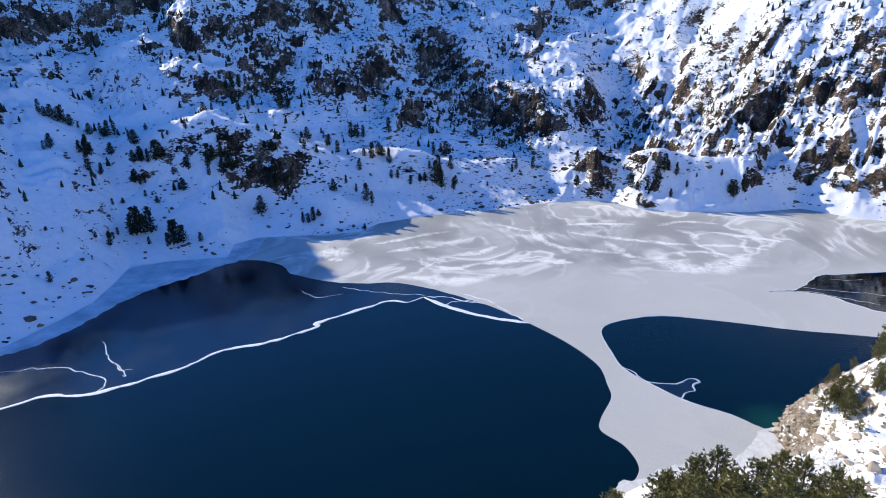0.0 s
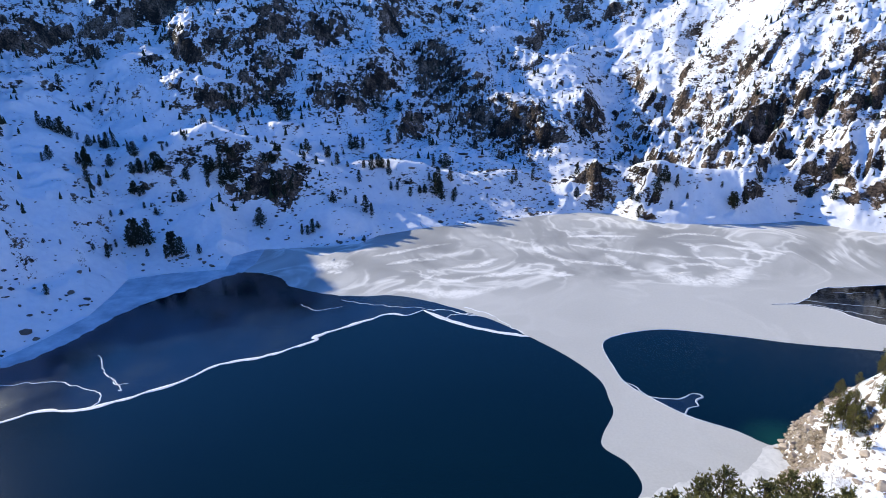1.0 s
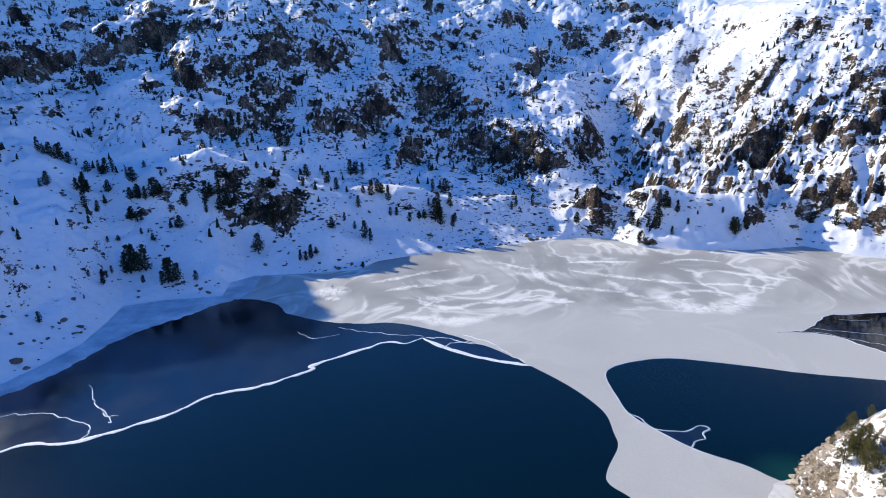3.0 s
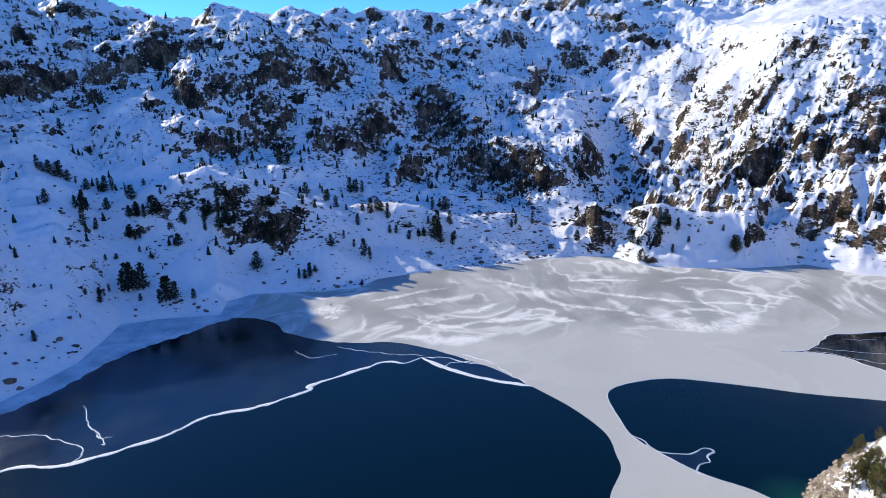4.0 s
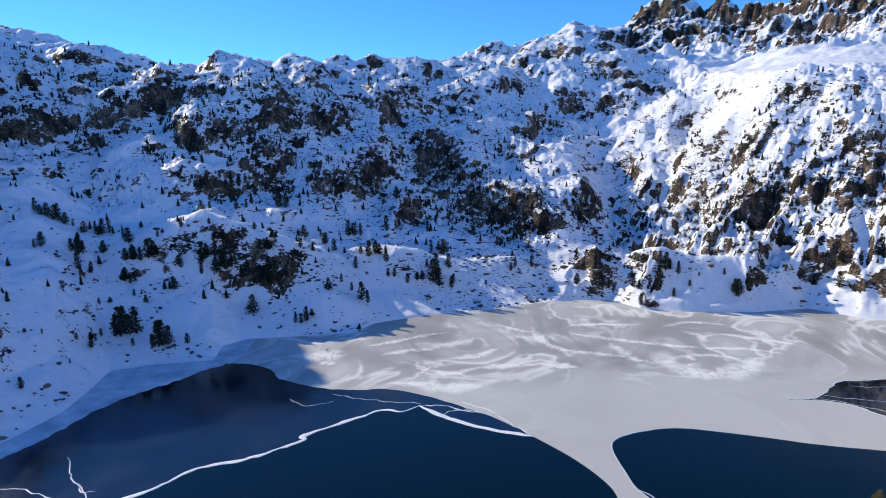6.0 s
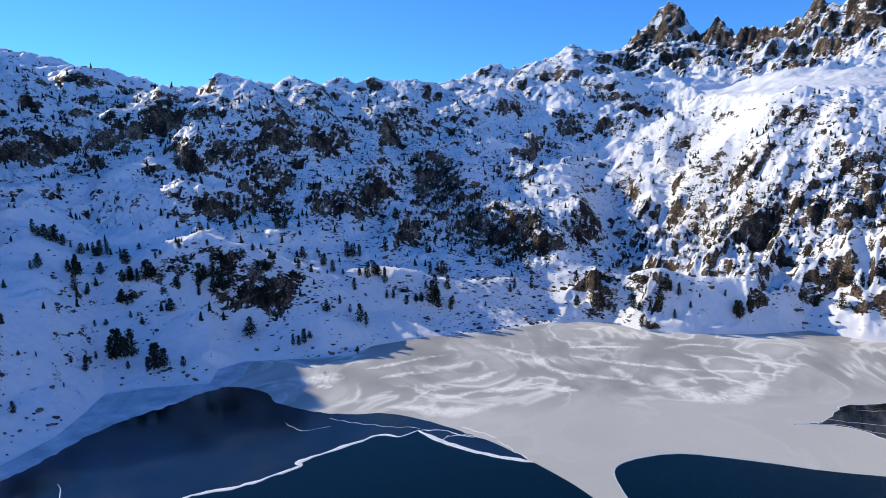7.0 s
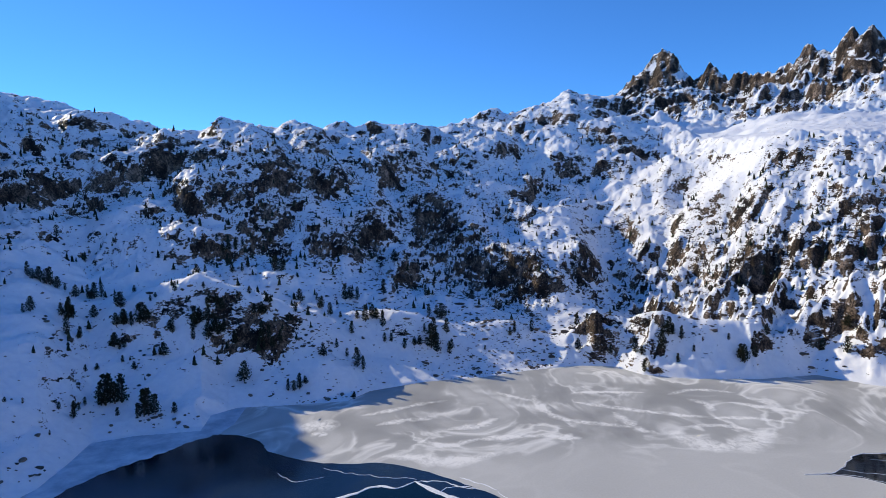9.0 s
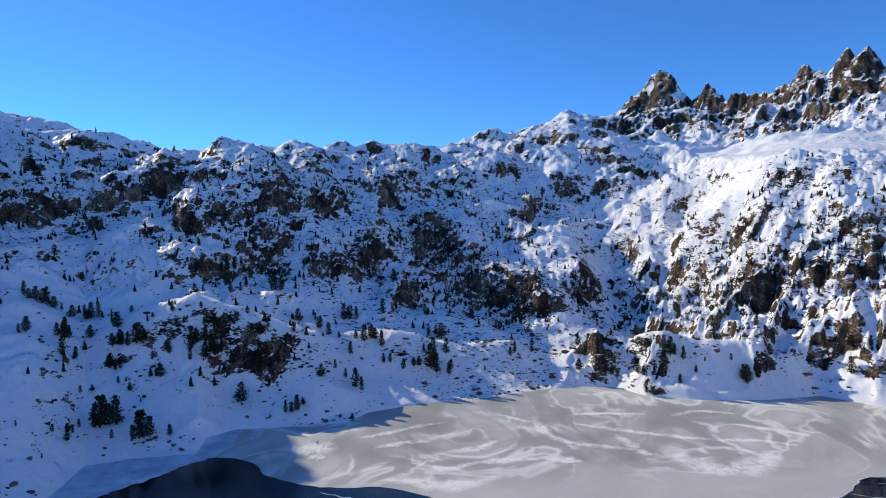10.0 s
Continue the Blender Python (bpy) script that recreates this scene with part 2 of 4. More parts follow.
def shore_distance(x, y):
    """Metres from the lake's edge: above 0 on land, below 0 on the water."""
    best, inside = np.full(np.shape(x), 1e9), np.zeros(np.shape(x), bool)
    for (ax, ay), (bx, by) in zip(LAKE, LAKE[1:] + LAKE[:1]):
        dx, dy = bx - ax, by - ay
        t = np.clip(((x - ax) * dx + (y - ay) * dy) / (dx * dx + dy * dy), 0, 1)
        best = np.minimum(best, np.hypot(x - ax - t * dx, y - ay - t * dy))
        if ay != by:
            inside ^= ((ay > y) != (by > y)) & (x < ax + (y - ay) * dx / dy)
    return np.where(inside, -best, best)


# bearing (degrees), distance and height of the crest that rings the valley, its far bank and the rise behind it
CREST = np.array([
    (-180, 420, 150, 150, -.1), (-130, 380, 90, 150, -.1), (-90, 300, 46, 140, -.1), (-76, 320, 70, 140, -.1), (-66, 350, 92, 145, -.1),
    (-59, 385, 112, 160, -.1), (-54, 415, 130, 168, -.1), (-50, 470, 160, 173, -.1), (-46, 480, 170, 177, -.1), (-44.9, 480, 168, 179, -.1),
    (-43.2, 555, 169, 183, -.1), (-40.5, 550, 164, 190, -.1), (-38.4, 545, 153, 204, -.1), (-37, 535, 148, 217, -.1), (-33.2, 505, 138, 215, -.1), (-28.5, 470, 134, 212, -.1), (-26.3, 465, 135, 226, -.1),
    (-18.2, 490, 133, 223, -.1), (-13.4, 540, 139, 232, -.1), (-6.2, 620, 156, 242, -.1), (.4, 680, 172, 252, -.1)])
CREST_RIGHT = np.array([
    (3.6, 740, 193, 263, -.05), (6.0, 770, 214, 264, -.05), (8.8, 770, 197, 262, .05), (11, 720, 172, 262, .1), (14.3, 620, 143, 266, .15),
    (16, 550, 126, 270, .16), (18.8, 490, 115, 276, .17), (21.6, 460, 112, 277, .17), (24.6, 440, 110, 278, .17), (27.3, 430, 109, 276, .17), (31, 425, 103, 270, .2), (45, 380, 110, 280, .2),
    (70, 430, 130, 240, .1), (110, 430, 140, 160, 0), (180, 420, 150, 150, -.1)])
RING = np.vstack([CREST, CREST_RIGHT])
PROFILE_RIGHT = np.array([(0, 0), (.12, .035), (.3, .13), (.5, .39), (.7, .68), (.85, .88), (1, 1)])
PROFILE = np.array([(0, 0), (.07, .05), (.16, .15), (.4, .36), (.5, .5), (.66, .72), (.8, .88), (1, 1)])

# rock towers behind the valley: x, y, top
TOWERS = [(142, 848, 208), (166, 844, 222), (197, 869, 265), (209, 858, 275), (218, 849, 276), (227, 840, 270), (234, 832, 254), (248, 817, 230), (261, 803, 244), (280, 779, 223), (298, 756, 223), (314, 733, 217), (328, 711, 233), (338, 694, 240), (353, 667, 235), (363, 647, 238), (373, 627, 220), (389, 587, 228), (409, 523, 213), (425, 425, 211)]
# rounded hills: x, y, height, radius along x, radius along y
HILLS = [(74, 370, -27, 22, 80), (40, 273, 16, 14, 12), (64, 265, 23, 17, 13), (90, 262, 20, 18, 12),
         (-118, 243, 18, 40, 11), (-45, 266, 11, 24, 10), (0, 278, 9, 20, 8), (-150, 232, 9, 22, 10), (-72, 228, 5, 16, 8)]
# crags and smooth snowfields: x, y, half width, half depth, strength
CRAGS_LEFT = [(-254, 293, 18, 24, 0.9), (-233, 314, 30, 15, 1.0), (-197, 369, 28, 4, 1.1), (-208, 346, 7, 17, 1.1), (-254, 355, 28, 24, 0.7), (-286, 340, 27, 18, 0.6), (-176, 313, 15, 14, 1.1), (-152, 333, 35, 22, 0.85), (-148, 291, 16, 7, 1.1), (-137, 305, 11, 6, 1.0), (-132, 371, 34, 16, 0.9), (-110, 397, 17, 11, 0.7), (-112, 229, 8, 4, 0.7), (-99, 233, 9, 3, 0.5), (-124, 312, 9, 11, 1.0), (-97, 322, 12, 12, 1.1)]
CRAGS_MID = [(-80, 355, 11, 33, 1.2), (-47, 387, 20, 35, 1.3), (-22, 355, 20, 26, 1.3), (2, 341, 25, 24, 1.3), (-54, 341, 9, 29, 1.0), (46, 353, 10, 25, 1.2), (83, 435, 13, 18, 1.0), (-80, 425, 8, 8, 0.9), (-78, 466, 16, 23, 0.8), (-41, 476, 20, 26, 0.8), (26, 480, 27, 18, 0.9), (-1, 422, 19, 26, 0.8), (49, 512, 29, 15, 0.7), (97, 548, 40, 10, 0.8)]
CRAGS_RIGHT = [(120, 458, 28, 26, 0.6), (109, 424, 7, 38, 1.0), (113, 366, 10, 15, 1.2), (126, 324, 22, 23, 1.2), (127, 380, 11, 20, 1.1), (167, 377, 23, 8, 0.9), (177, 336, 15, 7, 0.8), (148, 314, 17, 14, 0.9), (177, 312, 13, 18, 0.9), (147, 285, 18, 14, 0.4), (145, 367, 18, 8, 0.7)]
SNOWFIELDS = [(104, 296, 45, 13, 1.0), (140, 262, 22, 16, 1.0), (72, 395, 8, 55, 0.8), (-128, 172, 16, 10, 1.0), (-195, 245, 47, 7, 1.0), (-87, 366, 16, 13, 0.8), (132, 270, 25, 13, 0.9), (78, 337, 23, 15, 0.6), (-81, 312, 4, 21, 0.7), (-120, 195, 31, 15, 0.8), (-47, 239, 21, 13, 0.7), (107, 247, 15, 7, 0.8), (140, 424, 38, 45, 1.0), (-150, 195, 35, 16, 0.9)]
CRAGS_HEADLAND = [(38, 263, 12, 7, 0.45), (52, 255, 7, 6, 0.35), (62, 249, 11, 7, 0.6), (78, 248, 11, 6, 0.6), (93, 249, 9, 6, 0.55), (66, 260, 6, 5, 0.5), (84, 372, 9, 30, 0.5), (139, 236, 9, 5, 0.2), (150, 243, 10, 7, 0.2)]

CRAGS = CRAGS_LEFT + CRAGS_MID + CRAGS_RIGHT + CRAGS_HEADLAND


def in_crag(x, y, crags):
    """1 inside the crags, 0 away from them."""
    m = np.zeros(np.shape(x))
    x, y = x + 9 * fbm(x / 17, y / 17, 4, 101), y + 9 * fbm(x / 17, y / 17, 4, 107)
    for cx, cy, w, d, k in crags:
        c, sn = np.cos(np.arctan2(cx, cy)), np.sin(np.arctan2(cx, cy))
        u, v = (x - cx) * c - (y - cy) * sn, (x - cx) * sn + (y - cy) * c
        q = (u / w) ** 2 + (v / d) ** 2
        near = q < 6
        m[near] = np.maximum(m[near], k * np.exp(-q[near] * 0.8))
    return m


def benches(z, x, y, rise, seed):
    """How far stepped granite ledges of that rise lift or lower ground of height z."""
    t = (z + 0.3 * x) / rise + 2.6 * fbm(x / (rise * 2.4), y / (rise * 2.4), 4, seed)
    part = t - np.floor(t)
    return (step(0.45, 0.95, part) - part + 0.25) * rise


def humps(x, y, wave, seed):
    """Ice-worn humps: rounded tops, sharp creases between, steep on the lee side; about -0.3 to 0.6."""
    n = np.abs(gnoise(x / wave, y / wave, seed))
    push = 0.42 * wave * n
    n = gnoise((x - 0.5 * push) / wave, (y + 0.85 * push) / wave, seed)
    return np.sqrt(n * n + 0.004) - 0.3


def rises(x, y, crags):
    """Each crag steepens the slope: a hollow before it and a brow behind."""
    dz = np.zeros(np.shape(x))
    for cx, cy, w, d, k in crags:
        far = np.hypot(cx, cy)
        c, sn = cy / far, cx / far
        u, v = ((x - cx) * c - (y - cy) * sn) / w, ((x - cx) * sn + (y - cy) * c) / d
        near = u * u + v * v < 7
        dz[near] += 0.45 * k * d * v[near] * np.exp(-0.9 * (u[near] ** 2 + v[near] ** 2))
    return dz


def craggy(x, y, z, az, s, cliff, smooth):
    c = 0.40 * step(0.12, 0.62, s + 0.22 * fbm(x / 35, y / 35, 3, 74)) + 0.10
    c = c * (1 + 0.25 * step(11, 16, az))
    c = c * (1 - 0.55 * step(0.2, 0.8, fbm(x / 45, y / 45, 2, 71)))
    c = np.maximum(c, cliff)
    basin = step(.98, 1.12, s) * step(10, 13, az)
    return c * (1 - 0.85 * smooth) * (1 - 0.8 * basin)


def towers(x, y):
    """The jagged ridge behind the valley."""
    tow = np.full(np.shape(x), -1e3)
    for (ax, ay, ah), (bx, by, bh) in zip(TOWERS, TOWERS[1:]):
        dx, dy = bx - ax, by - ay
        t = np.clip(((x - ax) * dx + (y - ay) * dy) / (dx * dx + dy * dy), 0, 1)
        q = np.hypot(x - ax - t * dx, y - ay - t * dy)
        tow = np.maximum(tow, ah + (bh - ah) * t - 0.45 * q - 34 * step(-6, 44, q))
    ribs = ridged(x / 44, y / 44, 6, 21)
    return tow + 9 * ribs - 12 + 3.5 * ridged((x * 0.8 - y * 0.6) / 15, (x * 0.6 + y * 0.8) / 70, 3, 27)


def height(x, y):
    """Height of the ground in metres; the lake's level is 0."""
    r, az = np.hypot(x, y), np.degrees(np.arctan2(x, y))
    d = shore_distance(x, y)
    bent = az + step(4, 12, az) * step(40, 25, az) * step(255, 330, r) * 1.7 * fbm(x / 60, y / 60, 2, 15)
    cr, cz, r0, back = (np.interp(bent, RING[:, 0], RING[:, k]) for k in (1, 2, 3, 4))
    wob = fbm(x / 90, y / 90, 3, 11)
    s = (r - r0) / (cr - r0)
    s_in = np.clip(s + 0.03 * wob * step(0, .3, s), 0, 1)
    right = step(10, 16, az)
    z = np.interp(s_in, PROFILE[:, 0], PROFILE[:, 1])
    z = cz * (z + right * (np.interp(s_in, PROFILE_RIGHT[:, 0], PROFILE_RIGHT[:, 1]) - z))
    z = z + np.where(s > 1, (np.minimum(r, 680) - cr) * back, 0)
    # a crest that goes on behind as rolling snow
    z = np.where((s > 1) & (r > 680), z - (r - 680) * 0.05, z)
    for hx, hy, hh, wx, wy in HILLS:
        z = z + hh * np.exp(-((x - hx) / wx) ** 2 - ((y - hy) / wy) ** 2)
    tow = towers(x, y)
    z = np.maximum(z, tow) + 2 * np.exp(-((z - tow) / 6) ** 2)
    # near bank: a steep rocky spit, then the hillside below the camera
    near = np.clip(d, 0, None)
    spit = 1 + 0.3 * step(80, 94, y)
    near = np.where(near < 12, near * 0.95 * spit, 11.4 * spit + (near - 12) * 0.5)
    near = np.minimum(near, 34 + 0.1 * near)
    zone = step(95, 80, np.abs(az - 95)) * step(190, 150, r) + step(70, 55, y) * step(190, 150, r)
    z = np.where(d > 0, z + (np.maximum(near, z) - z) * np.clip(zone, 0, 1), z)
    bank = np.clip(zone, 0, 1) * (z < 60)
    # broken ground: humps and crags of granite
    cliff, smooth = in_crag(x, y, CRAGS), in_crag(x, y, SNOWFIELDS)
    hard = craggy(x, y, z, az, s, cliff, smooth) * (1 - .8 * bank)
    firm = np.clip(1.6 * hard, 0, 1)
    rough = step(0, 1, d / (25 - 20 * firm)) * np.maximum(step(.02, .2, s), firm) * (1 - .8 * bank)
    c = hard * rough
    calm = 1 - 0.75 * smooth
    bowl = 1 - 0.9 * step(.98, 1.12, s) * step(10, 13, az)
    ledge = step(-0.2, 0.1, tow - z)
    open_ground = rough * calm * bowl * (1 - ledge)
    z = z + rough * 2.5 * fbm(x / 60, y / 60, 3, 31) * bowl
    z = z + open_ground * (20 - 12 * right) * step(.08, .7, s) * humps(x, y, 64, 31)
    z = z + open_ground * (0.30 + 0.7 * firm) * (8.5 * humps(x, y, 27, 41) + 3.4 * humps(x, y, 11.5, 42))
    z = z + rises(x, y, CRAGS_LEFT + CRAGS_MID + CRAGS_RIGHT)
    across, down = np.radians(az) * 300, r + np.radians(az) * 150
    z = z + c * (1 - ledge) * (1.7 * humps(x, y, 5.2, 43) + 1.3 * (ridged(across / 8, down / 30, 3, 46) - 0.6))
    z = z + c * (1 - ledge) * benches(z + 4, x, y, 5.5, 91) * 0.55
    z = z + rough * 0.5 * (ridged(x / 8, y / 10, 2, 45) - 0.5) * bowl + 9 * step(480, 560, r) * step(8, 14, az) * fbm(x / 70, y / 70, 3, 47)
    z = z + step(0, 6, d) * (0.5 * fbm(x / 7, y / 7, 3, 51) + bank * 1.1 * ridged(x / 9, y / 9, 3, 61))
    out = np.clip(d, 0, None)
    steep = 0.5 + 1.2 * bank + 1.8 * firm + 0.25 * fbm(x / 9, y / 9, 3, 111)
    z = np.minimum(z, 0.1 + out * np.clip(steep, 0.25, 6) + 0.04 * out ** 2)
    return np.where(d > 0, np.maximum(z, 0.05 + 0.1 * np.minimum(d, 3)), np.maximum(-6.0, -0.2 + 0.35 * d))


def link(ob_name, mesh, material, parent=None, label=""):
    ob = new(ob_name, mesh)
    if material:
        mesh.materials.append(material)
    if parent:
        ob.parent = parent
    if label:
        ob["label"] = label
    return ob


def grid_mesh(name, x, y, z, closed=False):
    """A sheet of quads over arrays of equal shape."""
    n, m = x.shape
    mesh = bpy.data.meshes.new(name)
    idx = np.arange(n * m).reshape(n, m)
    if closed:
        idx = np.hstack([idx, idx[:, :1]])
    quads = np.stack([idx[:-1, :-1], idx[:-1, 1:], idx[1:, 1:], idx[1:, :-1]], -1).reshape(-1, 4)
    mesh.vertices.add(n * m)
    mesh.vertices.foreach_set("co", np.stack([x, y, z], -1).astype(np.float32).ravel())
    mesh.loops.add(quads.size)
    mesh.loops.foreach_set("vertex_index", quads.astype(np.int32).ravel())
    mesh.polygons.add(len(quads))
    mesh.polygons.foreach_set("loop_start", np.arange(0, quads.size, 4, dtype=np.int32))
    mesh.polygons.foreach_set("loop_total", np.full(len(quads), 4, dtype=np.int32))
    mesh.polygons.foreach_set("use_smooth", np.ones(len(quads), bool))
    mesh.update()
    return mesh


# bearings close together where the valley is seen, wide behind
bearing = np.radians(np.concatenate([np.arange(-70, -46, 0.5), np.arange(-46, 36, 0.11), np.arange(36, 290, 4.0)]))
reach = np.concatenate([[0.02], np.linspace(1.5, 34, 24), np.geomspace(36, 150, 120), np.geomspace(150.8, 720, 500)[1:], np.geomspace(724, 1000, 90)[1:], [1200, 1600, 2500, 4000]])
BB, RR = np.meshgrid(bearing, reach)
GX, GY = RR * np.sin(BB), RR * np.cos(BB)
GZ = height(GX, GY)
ground = link("ground", grid_mesh("ground", GX, GY, GZ, True), m_land)
tagged(ground, "snow-covered rocky mountainside ringing the lake", "ground", kind="structure")


def set_attr(mesh, name, values):
    mesh.attributes.new(name, "FLOAT", "POINT").data.foreach_set("value", np.asarray(values, np.float32).ravel())


# bare rock: on steep ground, in crags and thinly all over the slopes
slope_out = np.gradient(GZ, axis=0) / np.gradient(RR, axis=0)
slope_round = np.gradient(GZ, axis=1) / (np.gradient(np.unwrap(BB, axis=1), axis=1) * RR + 1e-6)
STEEP = np.hypot(slope_out, slope_round)
DIST = shore_distance(GX, GY)
r_start, r_crest = (np.interp(np.degrees(BB), RING[:, 0], RING[:, k]) for k in (3, 1))
RATIO = (RR - r_start) / (r_crest - r_start)
TOW = towers(GX, GY)
PEAK = step(-8, 4, TOW - GZ + 3) * (GZ > 150)
COULOIR = ridged((GX * 0.8 - GY * 0.6) / 15, (GX * 0.6 + GY * 0.8) / 70, 3, 27)
BANK = step(150, 120, RR) * (GY > 35) * (GX > 0)
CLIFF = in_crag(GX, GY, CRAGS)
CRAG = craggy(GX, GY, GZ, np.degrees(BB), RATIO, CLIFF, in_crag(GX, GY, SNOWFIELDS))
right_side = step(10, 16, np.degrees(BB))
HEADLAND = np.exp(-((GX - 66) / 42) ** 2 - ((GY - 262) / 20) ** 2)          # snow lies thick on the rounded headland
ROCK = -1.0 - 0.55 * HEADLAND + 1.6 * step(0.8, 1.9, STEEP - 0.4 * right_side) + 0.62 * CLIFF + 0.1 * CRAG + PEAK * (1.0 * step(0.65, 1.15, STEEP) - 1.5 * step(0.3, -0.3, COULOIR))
ROCK = ROCK + 0.3 * step(0.5, 0.85, RATIO) * step(14, 9, np.degrees(BB)) * step(-34, -20, np.degrees(BB)) + 0.1 * right_side
ROCK = ROCK - 0.5 * step(12, 0, DIST) * (1 - BANK) * (1 - np.clip(1.5 * CRAG, 0, 1)) + BANK * (0.35 + 0.8 * step(5.5, 1, DIST))
set_attr(ground.data, "rock", ROCK)
set_attr(ground.data, "bank", BANK)

# ---- the lake ----


def curve(points, closed=False, n=8, jitter=0.0, seed=1):
    """A smooth line through the points."""
    p = [np.array(q, float) for q in points]
    out, last = [], len(p) if closed else len(p) - 1
    for i in range(last):
        a, b, c, d = (p[(i + k) % len(p)] if closed else p[min(max(i + k, 0), len(p) - 1)] for k in (-1, 0, 1, 2))
        for t in np.arange(n) / n:
            out.append(0.5 * (2 * b + (c - a) * t + (2 * a - 5 * b + 4 * c - d) * t * t + (3 * b - a - 3 * c + d) * t ** 3))
    if not closed:
        out.append(p[-1])
    out = np.array(out)
    if jitter:
        out[:, 0] += jitter * fbm(out[:, 0] / 3, out[:, 1] / 3, 4, seed)
        out[:, 1] += jitter * fbm(out[:, 0] / 3 + 9, out[:, 1] / 3, 4, seed + 5)
    return out


def slab(name, outline, top, thick, material, holes=(), label=""):
    """A flat sheet with that outline, open at the holes, with edges that go down."""
    from mathutils.geometry import tessellate_polygon
    rings = [outline, *holes]
    flat = [[Vector((q[0], q[1], 0)) for q in ring] for ring in rings]
    verts = [(q.x, q.y, top) for ring in flat for q in ring]
    faces = [f for f in tessellate_polygon(flat)]
    n = len(verts)
    verts += [(x, y, z - thick) for x, y, z in verts]
    at = 0
    for ring in flat:
        m = len(ring)
        faces += [(at + i, at + (i + 1) % m, n + at + (i + 1) % m, n + at + i) for i in range(m)]
        at += m
    mesh = bpy.data.meshes.new(name)
    mesh.from_pydata(verts, [], faces)
    bm = bmesh.new()
    bm.from_mesh(mesh)
    bmesh.ops.recalc_face_normals(bm, faces=bm.faces)
    bm.to_mesh(mesh)
    bm.free()
    mesh.update()
    return tagged(link(name, mesh, material), label, "ice", kind="structure")


def ribbon(name, line, width, top, material, label="", seed=3, parent=None, flare=0.5):
    """A low, uneven ridge of ice along a line."""
    line = np.asarray(line)
    tang = np.gradient(line, axis=0)
    tang /= np.linalg.norm(tang, axis=1, keepdims=True) + 1e-9
    side = np.stack([-tang[:, 1], tang[:, 0]], 1)
    along = np.r_[0, np.cumsum(np.linalg.norm(np.diff(line, axis=0), axis=1))]
    ends = np.minimum(1, 8 * np.linspace(0, 1, len(line)) * (1 - np.linspace(0, 1, len(line))) + .15)
    wl = width * ends * (1 + flare * fbm(along / 6, along * 0, 4, seed))
    wr = width * ends * (1 + flare * fbm(along / 5, along * 0 + 7, 4, seed + 9))
    rows = [np.c_[line + side * (wl * a if a > 0 else wr * a)[:, None], top + h + 0 * along] for a, h in ((-1, -.06), (-.6, .05), (.6, .05), (1, -.06))]
    x, y, z = (np.array([row[:, k] for row in rows]) for k in range(3))
    return tagged(link(name, grid_mesh(name, x, y, z), material, parent), label, "ice", kind="structure" if not parent else "")


water = link("water", grid_mesh("water", *np.meshgrid([-170.0, 20, 240], [20.0, 150, 300]), np.zeros((3, 3))), m_water)
tagged(water, "dark blue open lake water with fine ripples", "water", kind="structure")

LEDGE = [(-140, 104), (-125, 112), (-119, 121), (-116, 131), (-115, 142), (-111, 154), (-104, 164), (-99, 174), (-93, 181)]
THIN_BACK = [(-93, 181), (-85, 180), (-77, 176), (-71, 169), (-57, 163), (-46, 162), (-35, 163), (-24, 159), (-12, 152), (-2, 145), (5, 138)]
THIN_FRONT = [(-120, 80), (-106, 92), (-100, 97), (-92, 98), (-87, 101), (-76, 110), (-71, 118), (-60, 124), (-51, 132), (-51, 135), (-40, 145), (-34, 150), (-29, 149), (-25, 153)]
OPEN_TONGUE = [(-25, 153), (-16, 146), (-6, 141), (5, 138)]
OPEN_RIGHT = [(5, 138), (14, 128), (20, 118), (21, 110), (21, 105), (18, 98), (17.5, 94), (21, 90), (22.5, 85), (21, 81), (16, 76), (12, 70)]
HOLE = [(56, 92), (49, 96), (43, 101), (36, 105), (30, 111), (25.5, 117), (24, 124), (23, 133), (25, 138), (32, 142), (42, 144), (58, 141), (70, 138), (90, 135), (130, 128), (170, 126)]
LEAD = [(74, 162), (81, 163), (88, 169), (94, 175), (102, 176), (118, 178), (122, 165), (108, 150), (98, 149), (93, 154), (86, 161)]

edge_back = curve(THIN_BACK, n=8, jitter=0.35, seed=2)
edge_right = curve(OPEN_RIGHT, n=10)
edge_hole = curve(HOLE, n=8, jitter=0.1, seed=4)
outer = np.vstack([edge_back, edge_right[1:], [(30, 70), (60, 80)], edge_hole, [(215, 130), (215, 260), (130, 275), (30, 285), (-60, 260), (-120, 215), (-112, 190)]])
lead = curve(LEAD, True, 8, 0.5, 6)
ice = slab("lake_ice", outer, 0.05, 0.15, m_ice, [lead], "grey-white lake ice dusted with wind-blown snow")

slab("clear_ice", lead, 0.012, 0.04, m_clear, label="clear black ice in a gap of the snowy ice")
ribbon("ice_rim", lead, 0.14, 0.06, m_rim, "snowy edge round the clear black ice", 51, flare=1.0)
for n, line in enumerate([[(77, 162.6), (86, 161.8), (93, 157.5), (100, 154)], [(84, 165), (91, 163.5), (104, 161), (116, 160)], [(95, 172), (99, 171.2), (104, 172)]]):
    ribbon("ice_crack", curve(line, n=10, jitter=0.7, seed=60 + n), 0.09 - 0.015 * n, 0.02, m_shore, "white refrozen crack in clear black ice", 55 + n, flare=1.0)

edge_ledge = curve(LEDGE, n=10, jitter=0.9, seed=8)
front = curve(THIN_FRONT, n=8, jitter=0.25, seed=12)
tongue = curve(OPEN_TONGUE, n=8, jitter=0.25, seed=14)
